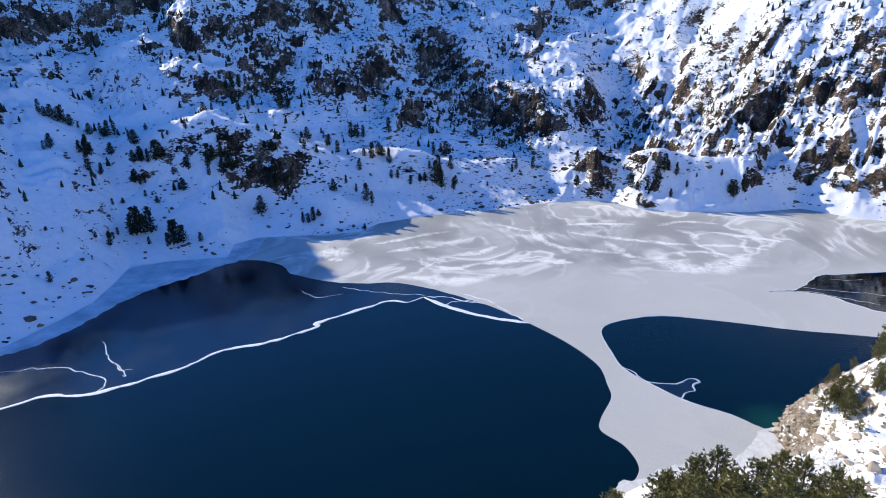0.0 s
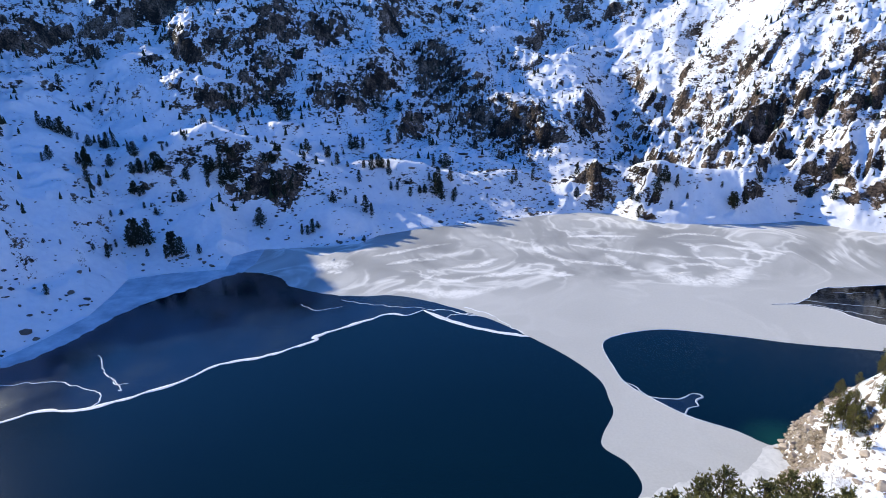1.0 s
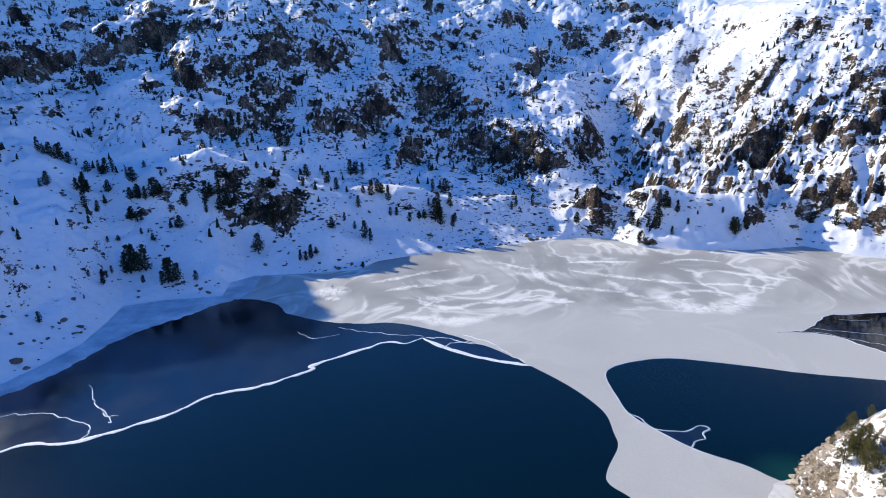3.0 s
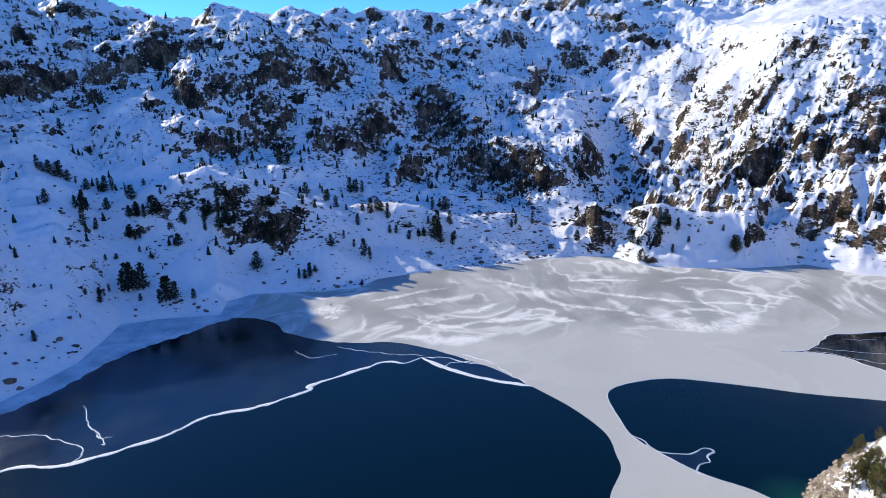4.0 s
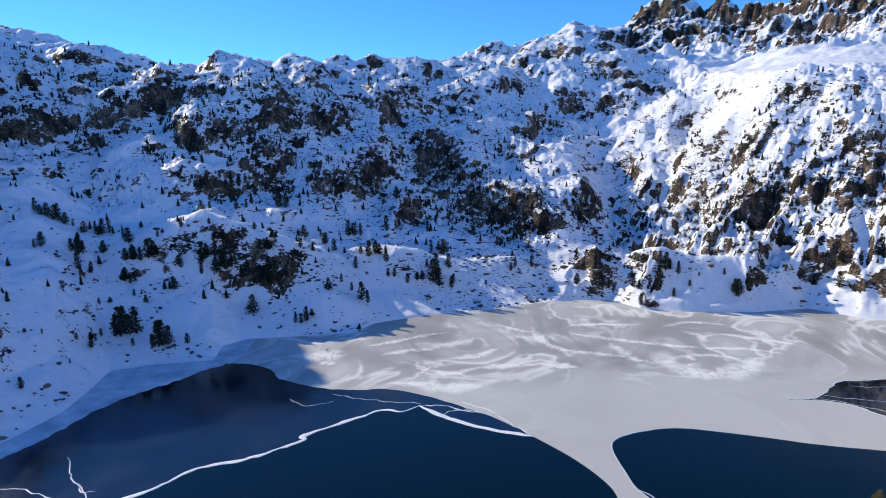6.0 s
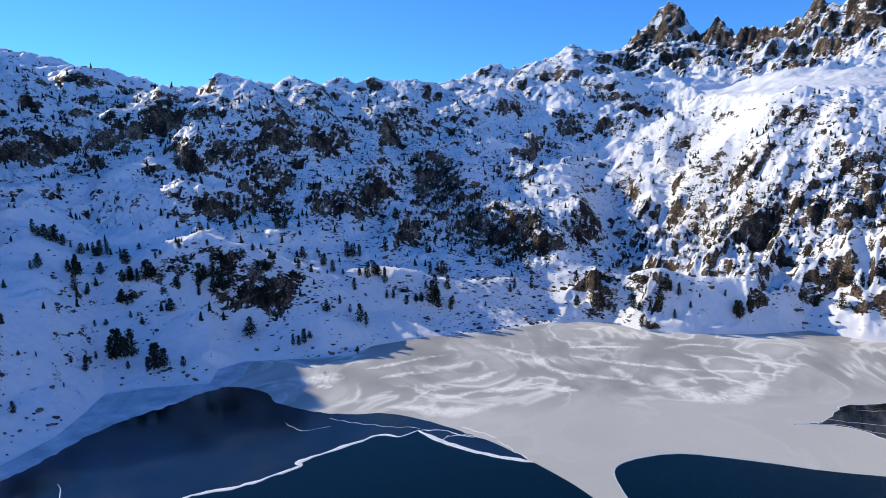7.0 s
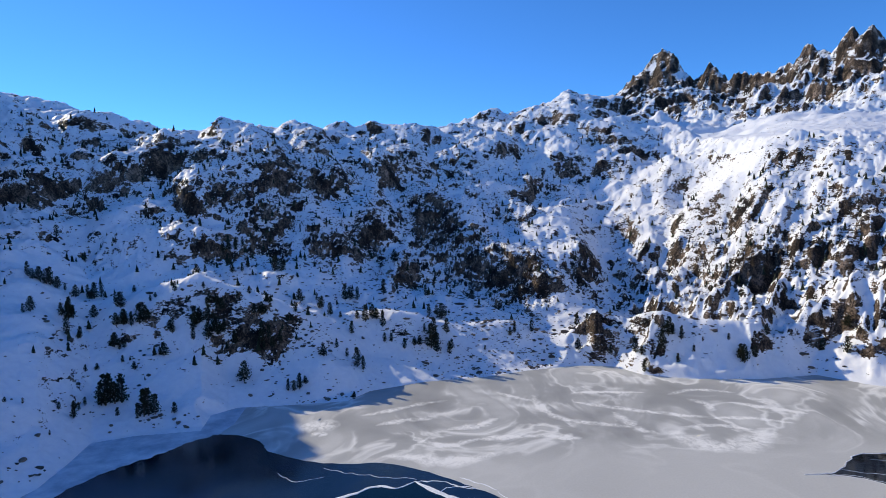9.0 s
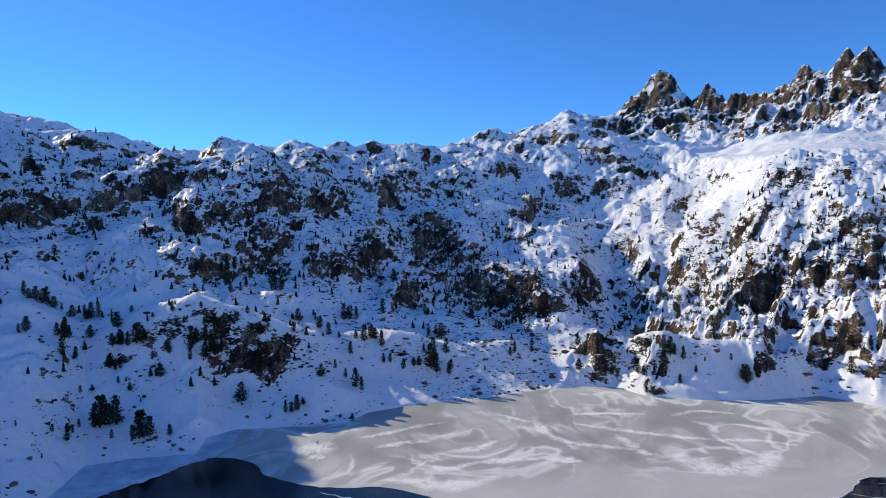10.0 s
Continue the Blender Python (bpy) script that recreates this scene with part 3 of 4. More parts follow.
slab("thin_ice", np.vstack([edge_ledge, edge_back[1:], tongue[::-1][1:], front[::-1][1:]]), 0.02, 0.05, m_thin, label="thin dark see-through ice with pale flecks")
slab("shore_ice", np.vstack([edge_ledge, [(-92, 190), (-96, 210), (-112, 206), (-112, 190), (-140, 185), (-140, 150), (-145, 104)]]), 0.07, 0.1, m_shore, label="pale blue-grey shelf of shore ice")
ribbon("ice_rim", front, 0.58, 0.04, m_rim, "white frozen rim along the edge of the thin ice", flare=1.0)
ribbon("ice_rim", tongue, 0.8, 0.04, m_rim, "white frozen rim beside open water", 5)

# wind-blown drifts: half width, then the line
DRIFTS = [
    (1.6, [(48.9, 190.3), (51.1, 184.7), (55.2, 180.5), (61.6, 178.8), (68.3, 181.5), (74.8, 187.7), (79.6, 189.9)]),
    (0.4, [(52.2, 192.6), (63.7, 194.6), (73.6, 191.8)]),
    (1.2, [(-36.7, 167.1), (-28.5, 167.0), (-19.4, 164.8), (-10.9, 166.9), (-2.7, 171.8)]),
    (1.6, [(-68.4, 189.1), (-62.3, 189.4), (-55.5, 190.8)]),
    (0.7, [(-63.2, 182.7), (-57.2, 182.4)]),
    (0.5, [(-33.0, 183.9), (-24.4, 177.1), (-18.7, 175.3), (-11.7, 179.6), (-0.6, 182.6), (10.5, 184.1), (20.4, 181.9)]),
    (0.7, [(8.1, 222.7), (10.7, 209.0), (16.2, 199.2), (24.5, 194.9)]),
    (0.5, [(20.5, 215.2), (32.5, 210.9), (45.8, 206.2), (58.4, 202.4), (65.9, 202.1)]),
    (0.7, [(33.8, 205.9), (37.2, 196.5), (39.7, 189.9), (44.7, 187.5)]),
    (0.5, [(56.8, 223.9), (68.9, 230.1), (81.6, 226.7)]),
    (0.6, [(62.0, 219.8), (67.3, 214.6), (67.0, 206.9)])]
DRIFTS_FAR = [
    (0.5, [(74.7, 216.8), (86.2, 211.3), (96.8, 205.5)]),
    (0.4, [(62.7, 200.8), (76.9, 201.3), (88.5, 197.2)]),
    (0.5, [(33.2, 249.9), (41.0, 253.7), (45.0, 249.2)]),
    (0.4, [(21.4, 224.5), (34.7, 226.3), (49.7, 225.9)]),
    (0.5, [(-51.2, 198.7), (-42.6, 203.4), (-31.0, 211.7), (-22.5, 214.7)]),
    (0.6, [(-44.1, 190.1), (-34.8, 195.0), (-25.9, 196.5)]),
    (0.7, [(-20.0, 188.2), (-10.4, 191.3), (-4.7, 198.5)]),
    (0.5, [(19.0, 196.9), (30.1, 193.9), (40.9, 191.6)]),
    (0.4, [(-5.3, 225.3), (0.3, 220.3), (7.8, 215.6)]),
    (0.6, [(18.9, 186.0), (14.9, 181.7), (21.4, 183.0)])]
CRACKS = [
    (0.28, [(-118.5, 105.3), (-110.3, 107.6), (-103.6, 108.3), (-95.1, 105.7), (-90.6, 104.3), (-89.7, 101.4), (-90.0, 98.7)]),
    (0.22, [(-103.9, 121.5), (-96.2, 113.2), (-93.0, 110.8), (-89.9, 108.5), (-87.5, 109.1)]),
    (0.30, [(-93.0, 110.8), (-87.5, 106.2), (-87.9, 105.5)]),
    (0.16, [(-62.7, 155.1), (-55.8, 151.1), (-49.1, 154.2)]),
    (0.20, [(-51.3, 158.6), (-42.0, 156.2), (-33.2, 154.6), (-24.5, 154.3)]),
    (0.40, [(-24.3, 152.8), (-18.2, 153.1), (-11.5, 150.5), (-8.3, 149.9)]),
    (0.30, [(-19.0, 146.5), (-16.2, 150.2), (-9.1, 149.9)]),
    (0.50, [(-13.5, 155.6), (-8.4, 152.5), (-3.6, 150.1)]),
    (0.25, [(-3.6, 148.7), (0.3, 143.4), (4.2, 139.5)])]
HOOK = [(24.4, 118.4), (27.4, 115.5), (28.6, 112.8), (30.5, 111.5), (35.5, 111.2), (39.0, 113.5), (40.7, 112.4), (38.8, 110.8), (38.7, 109.0), (36.6, 107.9), (35.3, 105.8), (35.6, 104.5)]


def drift(line, width, lift):
    """A thin skin of blown snow on the ice, thickest along its middle."""
    line = curve(line, n=10, jitter=0.5, seed=int(width * 10))
    tang = np.gradient(line, axis=0)
    tang /= np.linalg.norm(tang, axis=1, keepdims=True) + 1e-9
    side = np.stack([-tang[:, 1], tang[:, 0]], 1)
    soft = np.ones(17) / 17                               # even out tight bends
    side = np.stack([np.convolve(np.pad(side[:, k], 8, "edge"), soft, "valid") for k in (0, 1)], 1)
    run = np.linspace(0, 1, len(line))
    ends = np.sqrt(np.clip(4 * run * (1 - run), 0.02, 1))
    across = np.linspace(-1, 1, 11)
    wob = 1 + 0.5 * fbm(run * 7, run * 0 + width, 3, 17)
    x, y = (np.array([line[:, k] + side[:, k] * a * 2.8 * width * ends * wob for a in across]) for k in (0, 1))
    crown = (1 - across[:, None] ** 2)
    mesh = grid_mesh("snow_drift", x, y, 0.05 + lift + 0.03 * crown * ends)
    set_attr(mesh, "drift", crown ** 1.3 * ends)
    return tagged(link("snow_drift", mesh, m_ice), "thin white drift of blown snow on the ice", "snow", kind="structure")


for n, (w, line) in enumerate(DRIFTS + DRIFTS_FAR):
    drift(line, w * 1.35, 0.0015 * (n + 1))
for n, (w, line) in enumerate(CRACKS):
    ribbon("ice_crack", curve(line, n=14, jitter=0.6, seed=20 + n), w * 0.55, 0.045, m_rim, "white refrozen crack in the thin ice", 30 + n, flare=0.8)
hook = curve(HOOK, n=6, jitter=0.2, seed=40)
slab("thin_ice", np.vstack([hook, [(33, 107.0), (28.5, 112.5), (24.5, 118.0)]]), 0.02, 0.05, m_thin, label="thin dark ice flap at the edge of the open hole")
ribbon("ice_rim", hook, 0.24, 0.04, m_shore, "frosted curl of ice in the open hole", 42)
ribbon("ice_rim", edge_hole[12:-30], 0.16, 0.06, m_shore, "frosted edge of the ice round the open hole", 43)

# a band of broken, refrozen ice along the near bank
near_line = curve([(50, 97), (46, 95.5), (42, 90.5), (36, 87), (29, 85.5), (22.5, 82), (17, 78.5)], n=10, jitter=0.8, seed=70)
rough_ice = slab("shore_ice", np.vstack([near_line, [(18, 74), (30, 78), (44, 82), (54, 92)]]), 0.058, 0.1, m_ice, label="white broken ice refrozen along the near bank")
set_attr(rough_ice.data, "drift", np.full(len(rough_ice.data.vertices), 0.55))

# ---- trees ----
TREES_LEFT = [(-138, 190, 10.8), (-139, 189, 8.2), (-137, 191, 10.3), (-135, 191, 7.7), (-133, 192, 10.2), (-122, 187, 9.4), (-121, 188, 9.4), (-119, 189, 6.9), (-124, 186, 4.9), (-114, 191, 3.9), (-139, 177, 3.9), (-143, 175, 2.5), (-142, 180, 3.0), (-141, 182, 2.5), (-142, 186, 3.1), (-131, 186, 3.0), (-139, 208, 3.3), (-152, 199, 2.7), (-150, 203, 2.5), (-145, 210, 2.8), (-102, 219, 7.9), (-132, 216, 5.5), (-134, 216, 3.3), (-137, 145, 3.6), (-151, 164, 1.7), (-147, 167, 1.9), (-136, 163, 1.6)]
TREES_BENCH = [(-133, 224, 6.2), (-135, 225, 4.0), (-153, 216, 4.6), (-152, 216, 5.7), (-150, 216, 4.5), (-149, 217, 3.4), (-156, 223, 5.3), (-154, 224, 6.4), (-153, 224, 5.8), (-150, 224, 5.8), (-148, 225, 8.1), (-146, 226, 6.4), (-145, 227, 4.0), (-131, 233, 2.9), (-138, 235, 4.4), (-168, 226, 5.4), (-176, 218, 5.4), (-174, 219, 7.2), (-174, 220, 8.4), (-173, 221, 5.4), (-179, 207, 5.9), (-180, 205, 3.5), (-166, 209, 6.9), (-164, 213, 4.6), (-164, 212, 2.9), (-159, 230, 6.6), (-163, 233, 4.3), (-159, 239, 3.1), (-147, 232, 2.9), (-145, 233, 2.3)]
TREES_UPPER = [(-198, 228, 5.8), (-195, 228, 4.5), (-195, 231, 5.8), (-192, 231, 6.4), (-191, 232, 7.7), (-189, 233, 5.1), (-186, 234, 3.2), (-182, 241, 5.2), (-181, 233, 5.0), (-178, 237, 3.8), (-176, 238, 7.0), (-174, 239, 6.3), (-177, 237, 4.4), (-220, 272, 6.0), (-146, 294, 4.9), (-144, 296, 5.6), (-142, 300, 6.4), (-140, 304, 5.0), (-147, 269, 4.6), (-143, 269, 3.9), (-132, 274, 4.5), (-128, 276, 4.5), (-127, 280, 3.3), (-114, 281, 7.8), (-113, 283, 7.2), (-110, 282, 5.2), (-150, 295, 4.2)]
TREES_KNOLL = [(-126, 226, 6.7), (-126, 228, 7.8), (-124, 229, 6.2), (-121, 230, 7.3), (-118, 229, 6.7), (-117, 229, 7.2), (-119, 226, 6.6), (-115, 231, 5.6), (-110, 230, 5.5), (-124, 223, 5.0), (-120, 236, 4.5), (-123, 235, 4.0), (-118, 236, 5.1), (-124, 234, 3.4), (-105, 237, 4.5), (-102, 238, 5.0), (-101, 238, 3.3), (-100, 231, 5.4), (-100, 232, 6.0), (-97, 232, 5.4), (-95, 231, 4.9), (-98, 230, 3.8), (-113, 240, 2.8), (-109, 243, 3.4), (-127, 238, 2.9), (-113, 266, 3.7), (-100, 241, 3.9)]
TREES_CENTRE = [(-83, 216, 4.6), (-81, 216, 4.1), (-79, 217, 6.1), (-78, 219, 3.1), (-92, 233, 4.9), (-90, 238, 3.8), (-89, 242, 4.4), (-96, 268, 6.1), (-89, 270, 3.7), (-86, 264, 5.4), (-85, 265, 5.4), (-80, 260, 5.9), (-68, 253, 5.7), (-74, 230, 4.7), (-71, 239, 3.8), (-66, 238, 3.8), (-61, 234, 7.9), (-59, 234, 5.8), (-75, 261, 2.9), (-68, 261, 4.1), (-64, 260, 7.5), (-61, 262, 6.4), (-59, 262, 5.2), (-56, 259, 7.5), (-54, 254, 4.2), (-51, 255, 4.0), (-45, 254, 4.5), (-41, 256, 4.0), (-39, 256, 4.5), (-78, 279, 7.5), (-76, 282, 6.3), (-73, 284, 6.3)]
TREES_SHORE = [(-62, 291, 7.7), (-43, 304, 5.9), (-38, 284, 5.6), (-35, 286, 5.0), (-32, 282, 7.4), (-34, 257, 10.7), (-33, 260, 9.7), (-31, 256, 8.4), (-28, 265, 6.9), (-26, 256, 5.6), (-37, 261, 4.0), (2, 273, 4.7), (10, 276, 5.4), (-0, 272, 4.1), (-58, 217, 2.5), (-11, 264, 2.3), (-3, 310, 2.7), (-25, 259, 4.5), (-63, 327, 7.1), (-91, 350, 5.4), (-84, 352, 7.0)]
TREES_HEADLAND = [(66, 257, 8.0), (63, 254, 8.5), (68, 257, 4.0), (71, 256, 5.7), (59, 328, 5.1), (33, 298, 6.5), (38, 298, 5.9), (41, 296, 4.5), (30, 267, 5.3), (53, 258, 5.8), (55, 255, 4.0), (92, 250, 6.4), (93, 249, 7.5), (98, 250, 5.3), (105, 258, 4.9), (105, 269, 5.0), (89, 255, 2.9), (127, 257, 5.0), (132, 250, 6.8), (136, 257, 5.0), (55, 250, 5.1), (68, 250, 3.9), (44, 265, 4.1), (75, 252, 2.9), (45, 345, 9.8), (41, 340, 6.6), (51, 351, 6.9)]
TREES_NEAR = [(17.8, 55.2, 8.9), (21.2, 56.1, 8.6), (23.9, 57.2, 9.9), (26.5, 53.8, 7.4), (30.2, 56.4, 7.7), (30.3, 51.8, 9.2), (31.3, 48.9, 9.2), (30.9, 45.5, 9.3), (11.8, 53.7, 8.0), (23.2, 48.8, 9.7), (25.4, 45.3, 10.2), (18.9, 48.4, 10.1), (18.6, 52.8, 8.4), (23.5, 51.9, 7.8)]
TREES_SPIT = [(54.4, 91.8, 4.2), (56.6, 92.3, 5.0), (60.6, 90.2, 4.5), (57.9, 101.4, 2.0), (62.5, 106.5, 2.2), (64.5, 97.0, 5.5), (67.2, 98.8, 6.5), (55.7, 88.4, 5.7), (56.2, 91.6, 4.9), (60.2, 89.1, 4.1), (57.3, 88.2, 3.1), (61.2, 102.6, 4.0), (63.8, 102.1, 2.4), (61.7, 90.0, 4.3), (53.4, 80.6, 2.2), (56.0, 92.2, 3.4), (57.5, 95.6, 2.8), (56.5, 90.4, 2.6), (57.9, 90.9, 3.6), (58.6, 93.5, 3.0)]


def mesh_of(name, verts, faces, smooth=False):
    mesh = bpy.data.meshes.new(name)
    mesh.from_pydata([tuple(v) for v in verts], [], faces)
    if smooth:
        mesh.polygons.foreach_set("use_smooth", np.ones(len(faces), bool))
    mesh.update()
    return mesh


def tube(points, radii, sides=6):
    """Vertices and faces of a bent, tapered stem."""
    verts, faces = [], []
    for p, r in zip(points, radii):
        verts += [(p[0] + r * math.cos(2 * math.pi * k / sides), p[1] + r * math.sin(2 * math.pi * k / sides), p[2]) for k in range(sides)]
    for i in range(len(points) - 1):
        for k in range(sides):
            a, b = i * sides + k, i * sides + (k + 1) % sides
            faces.append((a, b, b + sides, a + sides))
    return verts, faces


def join(bits):
    verts, faces = [], []
    for v, f in bits:
        n = len(verts)
        verts += list(v)
        faces += [tuple(i + n for i in q) for q in f]
    return verts, faces


def tuft(rng, at, out, size, blades=5, broad=1.0):
    """A brush of needles: narrow blades fanning outwards."""
    verts, faces = [], []
    out = np.array(out, float) / (np.linalg.norm(out) + 1e-9)
    for _ in range(blades):
        way = out + rng.normal(0, 0.55, 3)
        way /= np.linalg.norm(way) + 1e-9
        flat = np.cross(way, rng.normal(0, 1, 3))
        flat /= np.linalg.norm(flat) + 1e-9
        long, wide = size * rng.uniform(0.7, 1.3), size * rng.uniform(0.22, 0.4) * broad
        n = len(verts)
        verts += [at - way * long * 0.3, at + way * long * 0.4 + flat * wide, at + way * long, at + way * long * 0.4 - flat * wide]
        faces.append((n, n + 1, n + 2, n + 3))
    return verts, faces


def pine_meshes(seed, slim, near=False):
    """A mountain pine one metre high: meshes of its trunk and crown."""
    rng = np.random.RandomState(seed)
    lean = rng.uniform(-0.04, 0.04, 2)
    line = [(lean[0] * t * t, lean[1] * t * t, t) for t in np.linspace(-0.06, 0.97, 8)]
    bits, green = [tube(line, np.linspace(0.028, 0.006, 8))], []
    whorls = 17 if not near else 15
    for i in range(whorls):
        t = 0.10 + 0.88 * (i / (whorls - 1)) ** (0.95 if not near else 0.85)
        reach = slim * ((1 - t) ** 0.62 * (0.55 + 0.45 * min(1, t / 0.25)) + 0.02) * rng.uniform(0.72, 1.2)
        if near:
            reach = slim * (math.sin(math.pi * min(1, 0.12 + t * 0.9)) ** 0.7 * 0.9 + 0.05) * rng.uniform(0.5, 1.25)
        count = rng.randint(5, 8)
        turn0 = rng.uniform(0, 6.3)
        for b in range(count):
            if rng.rand() < (0.12 if not near else 0.2):
                continue
            turn = turn0 + b * 6.283 / count + rng.uniform(-0.3, 0.3)
            far = reach * rng.uniform(0.65, 1.15)
            lift = rng.uniform(-0.12, 0.22) * far
            base = np.array([lean[0] * t * t, lean[1] * t * t, t])
            tip = base + np.array([far * math.cos(turn), far * math.sin(turn), lift])
            if far > 0.06:
                bits.append(tube([base, (base + tip) / 2 + (0, 0, 0.01), tip], (0.007, 0.005, 0.002), 4))
            steps = max(2, int(far / (0.055 if not near else 0.045)))
            for q in range(steps):
                w = (q + 1) / steps
                if near:
                    w = 0.35 + 0.65 * w
                for _ in range(1 if not near else 3):
                    at = base + (tip - base) * w + rng.normal(0, 0.018 if not near else 0.03, 3)
                    out = (math.cos(turn), math.sin(turn), 0.55 + rng.uniform(-0.3, 0.5))
                    green.append(tuft(rng, at, out, (0.062 if not near else 0.042) * rng.uniform(0.8, 1.25), 4 if not near else 7, 1.0 if not near else 0.42))
    top = np.array([lean[0], lean[1], 0.97])
    green += [tuft(rng, top - (0, 0, 0.03 * q), (0, 0, 1), 0.05, 5) for q in range(3)]
    return mesh_of("trunk", *join(bits), True), mesh_of("crown", *join(green))


FAR_PINES = [pine_meshes(100 + i, slim) for i, slim in enumerate((0.20, 0.24, 0.28, 0.34, 0.42))]
NEAR_PINES = [pine_meshes(200 + i, slim, True) for i, slim in enumerate((0.21, 0.27, 0.33))]
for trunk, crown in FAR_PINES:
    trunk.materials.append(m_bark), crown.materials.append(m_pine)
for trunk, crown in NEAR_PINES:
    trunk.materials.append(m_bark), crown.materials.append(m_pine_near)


def ground_at(x, y):
    return float(height(np.array([float(x)]), np.array([float(y)]))[0])


def pine(x, y, tall, meshes, rng, label, group):
    base = new("pine_tree")
    base.empty_display_size = 0.5
    for mesh, name in zip(meshes, ("trunk", "crown")):
        new(name, mesh).parent = base
    wide = rng.uniform(0.9, 1.15)
    base.matrix_basis = pose(x, y, ground_at(x, y) - 0.01 * tall, 0, 0, rng.uniform(0, 360)) @ Matrix.Diagonal((tall * wide, tall * wide, tall, 1))
    return tagged(base, label, "tree", group)


rng = np.random.RandomState(5)
for spots, label, group in (
        (TREES_LEFT, "dark green mountain pine on the smooth snow slope above the shore", "pines on the left snow slope"),
        (TREES_BENCH, "dark green mountain pine on a snowy bench", "pines on the snowy bench"),
        (TREES_UPPER, "dark green mountain pine among high crags", "pines among the crags"),
        (TREES_KNOLL, "dark green mountain pine on a rocky knoll", "pines on the rocky knoll"),
        (TREES_CENTRE, "dark green mountain pine on the snowy hillside", "pines on the hillside"),
        (TREES_SHORE, "dark green mountain pine on the slope above the far shore", "pines above the far shore"),
        (TREES_HEADLAND, "dark green mountain pine on the rocky headland", "pines on the headland")):
    for x, y, tall in spots:
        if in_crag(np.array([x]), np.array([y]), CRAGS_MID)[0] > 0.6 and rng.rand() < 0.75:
            continue                                      # bare rock faces carry few trees
        kind = rng.choice(5, p=(0.2, 0.25, 0.25, 0.2, 0.1)) if tall > 3.4 else rng.choice(5, p=(0, 0.2, 0.3, 0.3, 0.2))
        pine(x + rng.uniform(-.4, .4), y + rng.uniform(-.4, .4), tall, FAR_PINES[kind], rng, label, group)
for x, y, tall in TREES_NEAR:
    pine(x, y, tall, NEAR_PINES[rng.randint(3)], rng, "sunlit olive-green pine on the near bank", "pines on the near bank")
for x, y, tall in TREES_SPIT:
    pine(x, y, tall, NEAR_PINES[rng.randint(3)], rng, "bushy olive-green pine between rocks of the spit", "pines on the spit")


def bare_shrub(x, y, tall, seed):
    r = np.random.RandomState(seed)
    bits = []

    def grow(p, way, long, thick, depth):
        q = p + way * long
        bits.append(tube([p, q], (thick, thick * 0.6), 4))
        if depth:
            for _ in range(4):
                w = way + r.normal(0, 0.5, 3)
                grow(q, w / np.linalg.norm(w), long * r.uniform(0.55, 0.8), thick * 0.6, depth - 1)
    for _ in range(7):
        w = np.array([r.normal(0, 0.6), r.normal(0, 0.6), 1.0])
        grow(np.zeros(3), w / np.linalg.norm(w), tall * 0.38, 0.02, 3)
    ob = link("bare_shrub", mesh_of("bare_shrub", *join(bits)), m_twig)
    ob.matrix_basis = pose(x, y, ground_at(x, y) - 0.05)
    return tagged(ob, "leafless grey-brown shrub growing between rocks", "shrub", "bare shrubs")


for n, (x, y, tall) in enumerate([(59.0, 100.5, 2.6), (33.5, 58.5, 3.6), (36.0, 60.0, 3.2), (35.0, 54.5, 3.5), (54.5, 86.5, 1.6), (42.0, 71.2, 2.6), (42.6, 69.1, 3.0), (43.5, 66.5, 3.2), (58.7, 87.6, 2.2), (45.5, 72.5, 2.2)]):
    bare_shrub(x, y, tall, 300 + n)

# small pines far up the crags, too many to count
SIDES = 7


def small_pine(rng, x, y, z, tall):
    verts, faces = [], []
    for lo, hi, wide in ((0.06, 0.5, 0.27), (0.32, 0.75, 0.2), (0.58, 1.0, 0.13)):
        n = len(verts)
        for k in range(SIDES):
            a = 6.283 * k / SIDES + lo * 3
            w = tall * wide * rng.uniform(0.6, 1.25)
            verts.append((x + w * math.cos(a), y + w * math.sin(a), z + tall * (lo + rng.uniform(-0.05, 0.05))))
        verts.append((x + rng.normal(0, 0.03) * tall, y + rng.normal(0, 0.03) * tall, z + tall * hi))
        faces += [(n + k, n + (k + 1) % SIDES, n + SIDES) for k in range(SIDES)]
    return verts, faces


rng = np.random.RandomState(12)
az, s = rng.uniform(-46, 33, 9000), rng.uniform(0.1, 0.97, 9000)
r0, r1 = (np.interp(az, RING[:, 0], RING[:, k]) for k in (3, 1))
rr = r0 + (r1 - r0) * s
tx, ty = rr * np.sin(np.radians(az)), rr * np.cos(np.radians(az))
tz = height(tx, ty)
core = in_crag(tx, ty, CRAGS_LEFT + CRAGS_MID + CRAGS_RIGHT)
want = core * (1 - 0.85 * step(0.45, 0.75, core)) * 0.4 + 0.05 + 0.12 * step(0.1, 0.6, fbm(tx / 30, ty / 30, 2, 77))
want = want * step(0.98, 0.75, s) * (1 - 0.9 * in_crag(tx, ty, SNOWFIELDS)) * (shore_distance(tx, ty) > 6)
keep = np.where(rng.rand(9000) < want)[0][:850]
bits = [small_pine(rng, tx[i], ty[i], tz[i] - 0.2, rng.uniform(1.6, 4.6)) for i in keep]
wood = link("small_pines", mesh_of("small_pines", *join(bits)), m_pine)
tagged(wood, "small dark pines dotted over the crags and snow", "trees", kind="stuff")

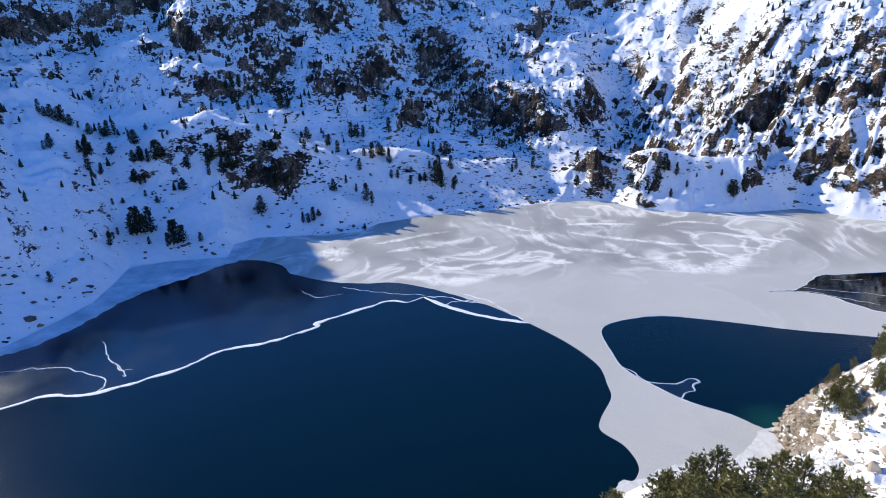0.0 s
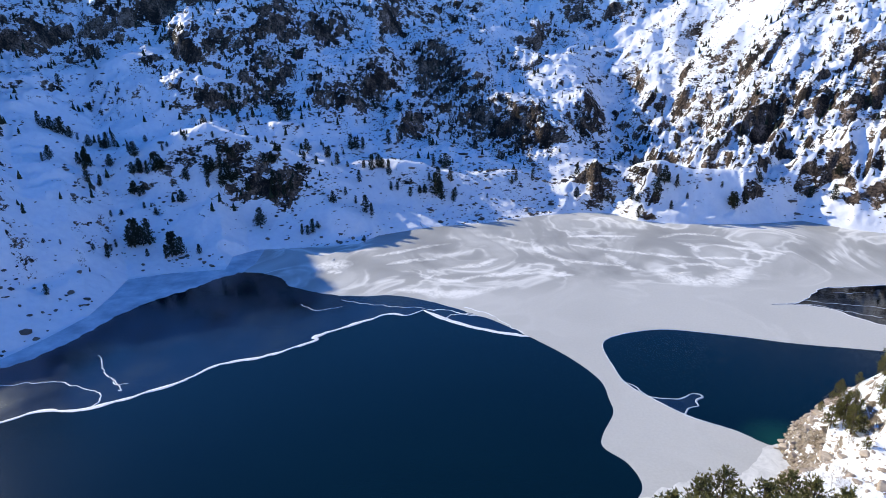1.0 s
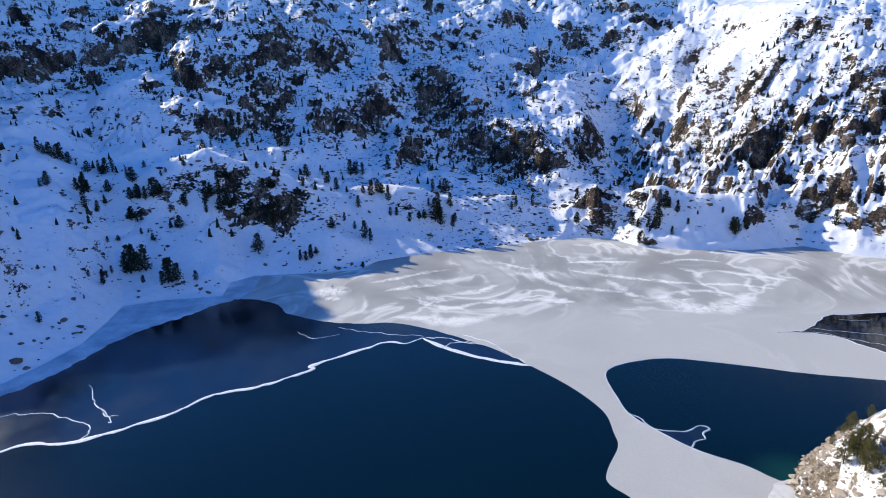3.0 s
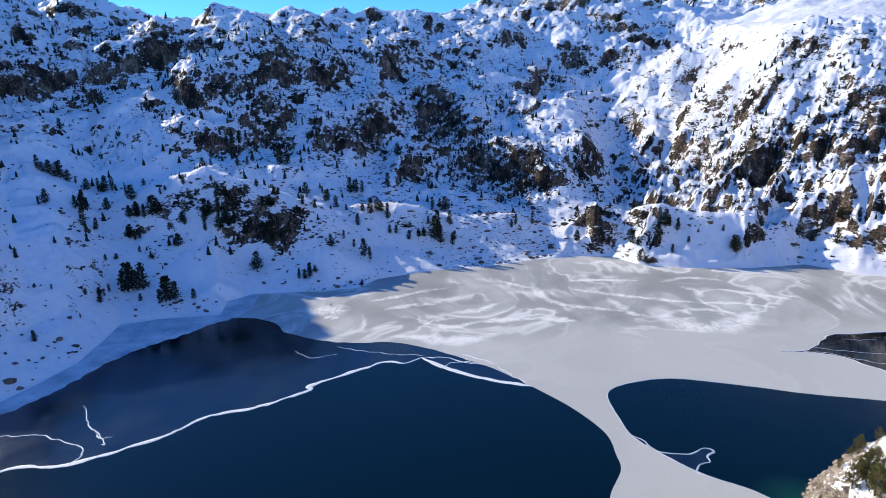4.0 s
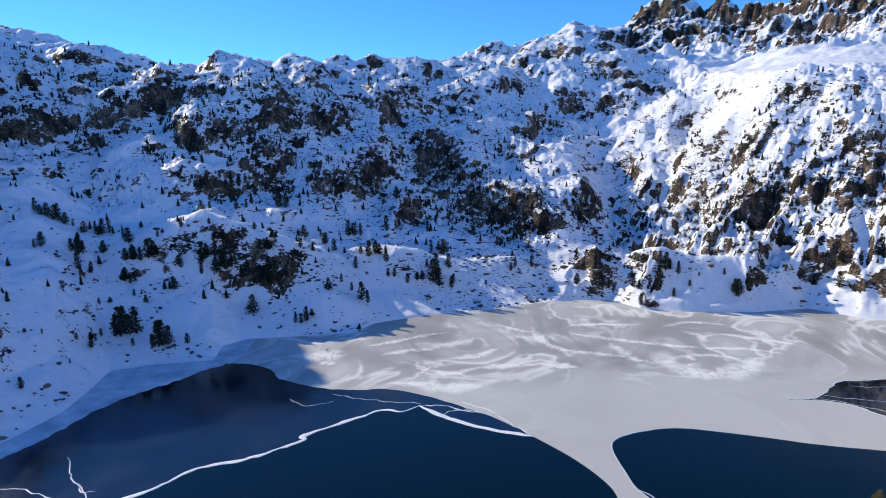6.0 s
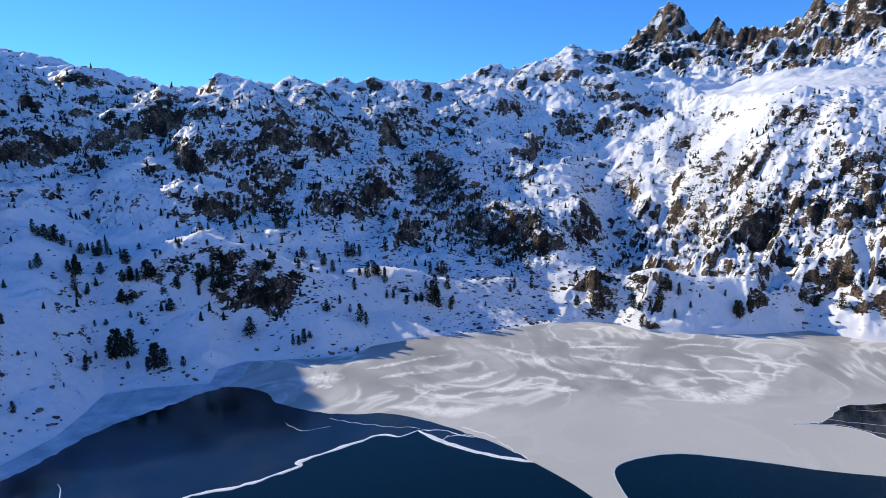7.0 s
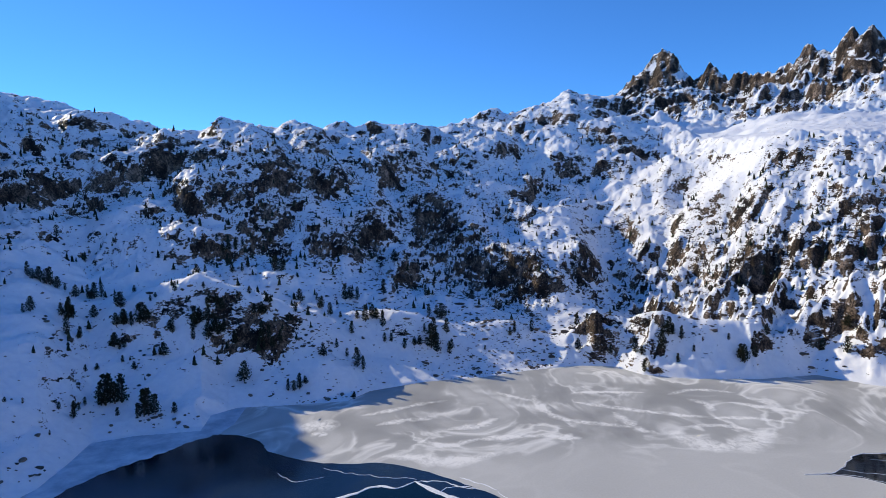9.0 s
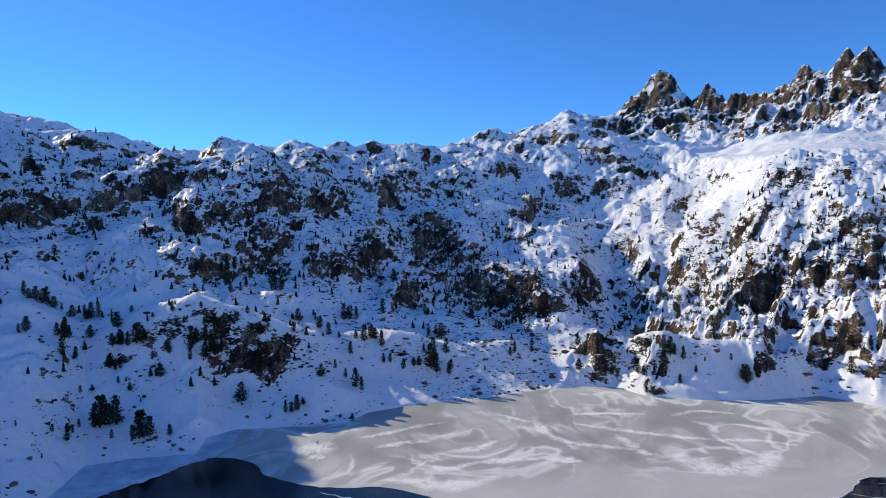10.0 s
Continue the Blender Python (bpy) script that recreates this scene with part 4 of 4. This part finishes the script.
# ---- rocks ----


def rock_shape(seed, detail=1):
    """An angular stone about two metres across, as a bmesh."""
    r = np.random.RandomState(seed)
    bm = bmesh.new()
    bmesh.ops.create_icosphere(bm, subdivisions=detail, radius=1.0)
    cuts = [(np.array(v) / np.linalg.norm(v), r.uniform(0.38, 0.8)) for v in r.normal(0, 1, (12, 3))]
    for v in bm.verts:
        p = np.array(v.co)
        for way, off in cuts:
            over = p @ way - off
            if over > 0:
                p = p - way * over
        v.co = p * (1.25, 0.95, 0.8) + r.normal(0, 0.02, 3)
    return bm


def rock_mesh(seed, material, detail=1):
    bm = rock_shape(seed, detail)
    mesh = bpy.data.meshes.new("boulder")
    bm.to_mesh(mesh)
    bm.free()
    mesh.materials.append(material)
    return mesh


def scatter_rocks(name, xs, ys, sizes, rng, material, label):
    """Stones half sunk in the snow, joined into one."""
    shapes = []
    for k in range(8):
        bm = rock_shape(400 + k, 1)
        bm.verts.index_update()
        shapes.append((np.array([v.co[:] for v in bm.verts]), np.array([[v.index for v in f.verts] for f in bm.faces])))
        bm.free()
    zs = height(xs, ys)
    verts, faces, n = [], [], 0
    for x, y, z, size in zip(xs, ys, zs, sizes):
        v, f = shapes[rng.randint(8)]
        a = rng.uniform(0, 6.28)
        turn = np.array([[math.cos(a), -math.sin(a), 0], [math.sin(a), math.cos(a), 0], [0, 0, rng.uniform(0.7, 1.2)]])
        verts.append(v @ turn.T * size * rng.uniform(0.75, 1.25, 3) * (1.35, 1.0, 0.8) + (x, y, z + 0.15 * size))
        faces.append(f + n)
        n += len(v)
    mesh = bpy.data.meshes.new(name)
    mesh.from_pydata(np.vstack(verts), [], np.vstack(faces).tolist())
    mesh.update()
    return tagged(link(name, mesh, material), label, "rocks", kind="stuff")


rng = np.random.RandomState(23)
N = 110000
az, s = rng.uniform(-50, 34, N), rng.uniform(0.0, 1.0, N)
r0, r1 = (np.interp(az, RING[:, 0], RING[:, k]) for k in (3, 1))
rr = r0 - 4 + (r1 - r0) * s
rx, ry = rr * np.sin(np.radians(az)), rr * np.cos(np.radians(az))
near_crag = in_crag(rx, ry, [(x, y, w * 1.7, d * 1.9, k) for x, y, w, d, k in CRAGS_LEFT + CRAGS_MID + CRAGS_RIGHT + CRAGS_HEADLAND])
want = 0.05 + 0.45 * step(-0.1, 0.7, fbm(rx / 22, ry / 22, 4, 88)) + 0.3 * near_crag + 0.35 * step(-45, -10, rx) * step(340, 270, ry)
want = want * (0.35 + 0.65 * step(-26, -18, az)) * (1 - step(9, 14, az) * step(0.5, -0.1, fbm(rx / 14, ry / 14, 3, 89)) * 0.85) * (shore_distance(rx, ry) > 0.8)
want = want * (1 - 0.7 * in_crag(rx, ry, SNOWFIELDS))
keep = np.where(rng.rand(N) < want * 0.75)[0]
size = np.clip(rng.lognormal(-0.95, 0.55, len(keep)), 0.15, 1.9)
scatter_rocks("scattered_rocks", rx[keep], ry[keep], size, rng, m_boulder, "dark stones poking through the snow")

BOULDERS = [(-121, 121, 1.5), (-127, 128, 1.0), (-133, 150, 1.1), (-131, 141, 0.7), (-137, 160, 0.9), (-112, 188, 0.8), (-117, 189, 0.6), (-110, 187, 0.9), (-128, 178, 0.7),
            (-96, 211, 0.8), (-88, 213, 0.6), (-58, 216, 1.1), (-63, 218, 1.0), (-75, 215, 0.8)]
stones = [rock_mesh(500 + k, m_boulder, 2) for k in range(5)]
for n, (x, y, size) in enumerate(BOULDERS):
    ob = new("boulder", stones[n % 5])
    ob.matrix_basis = pose(x, y, ground_at(x, y) + 0.2 * size, rng.uniform(-12, 12), rng.uniform(-12, 12), rng.uniform(0, 360)) @ Matrix.Diagonal((size, size, size, 1))
    tagged(ob, "dark boulder half buried in shaded snow", "boulder", "boulders above the shore")



def block_mesh(seed):
    """A frost-split granite block: the hull of a few points, edges worn."""
    r = np.random.RandomState(seed)
    bm = bmesh.new()
    for p in r.normal(0, 1, (13, 3)):
        bm.verts.new(p / np.linalg.norm(p) * r.uniform(0.75, 1.05) * (1.2, 0.85, 0.7))
    bmesh.ops.delete(bm, geom=bmesh.ops.convex_hull(bm, input=bm.verts)["geom_interior"], context="VERTS")
    bmesh.ops.bevel(bm, geom=bm.edges[:], offset=0.06, segments=1, affect="EDGES")
    mesh = bpy.data.meshes.new("boulder")
    bm.to_mesh(mesh)
    bm.free()
    mesh.materials.append(m_boulder_warm)
    return mesh


pale = [block_mesh(600 + k) for k in range(9)]
count = 0
while count < 380:
    x, y = rng.uniform(38, 75), rng.uniform(60, 112)
    d = float(shore_distance(np.array([x]), np.array([y]))[0])
    if not -0.6 < d < 30 or rng.rand() > (0.95 if d < 7 else 0.25):
        continue
    size = float(np.clip(rng.lognormal(-0.95, 0.6), 0.2, 1.7))
    ob = new("boulder", pale[rng.randint(9)])
    ob.matrix_basis = pose(x, y, max(ground_at(x, y), -0.2) + 0.15 * size, rng.uniform(-25, 25), rng.uniform(-25, 25), rng.uniform(0, 360)) @ Matrix.Diagonal((size, size, size, 1))
    tagged(ob, "pale sunlit granite boulder on the rocky spit", "boulder", "granite boulders on the spit")
    count += 1

# rubble between the blocks
qx, qy = rng.uniform(38, 80, 14000), rng.uniform(58, 114, 14000)
qd = shore_distance(qx, qy)
keep = np.where((qd > -0.4) & (qd < 32) & (rng.rand(14000) < np.where(qd < 6, 0.8, 0.28 * step(-0.2, 0.5, fbm(qx / 6, qy / 6, 3, 131)))))[0]
scatter_rocks("rubble", qx[keep], qy[keep], np.clip(rng.lognormal(-1.7, 0.5, len(keep)), 0.08, 0.6), rng, m_boulder_warm, "pale broken stones strewn over the spit")
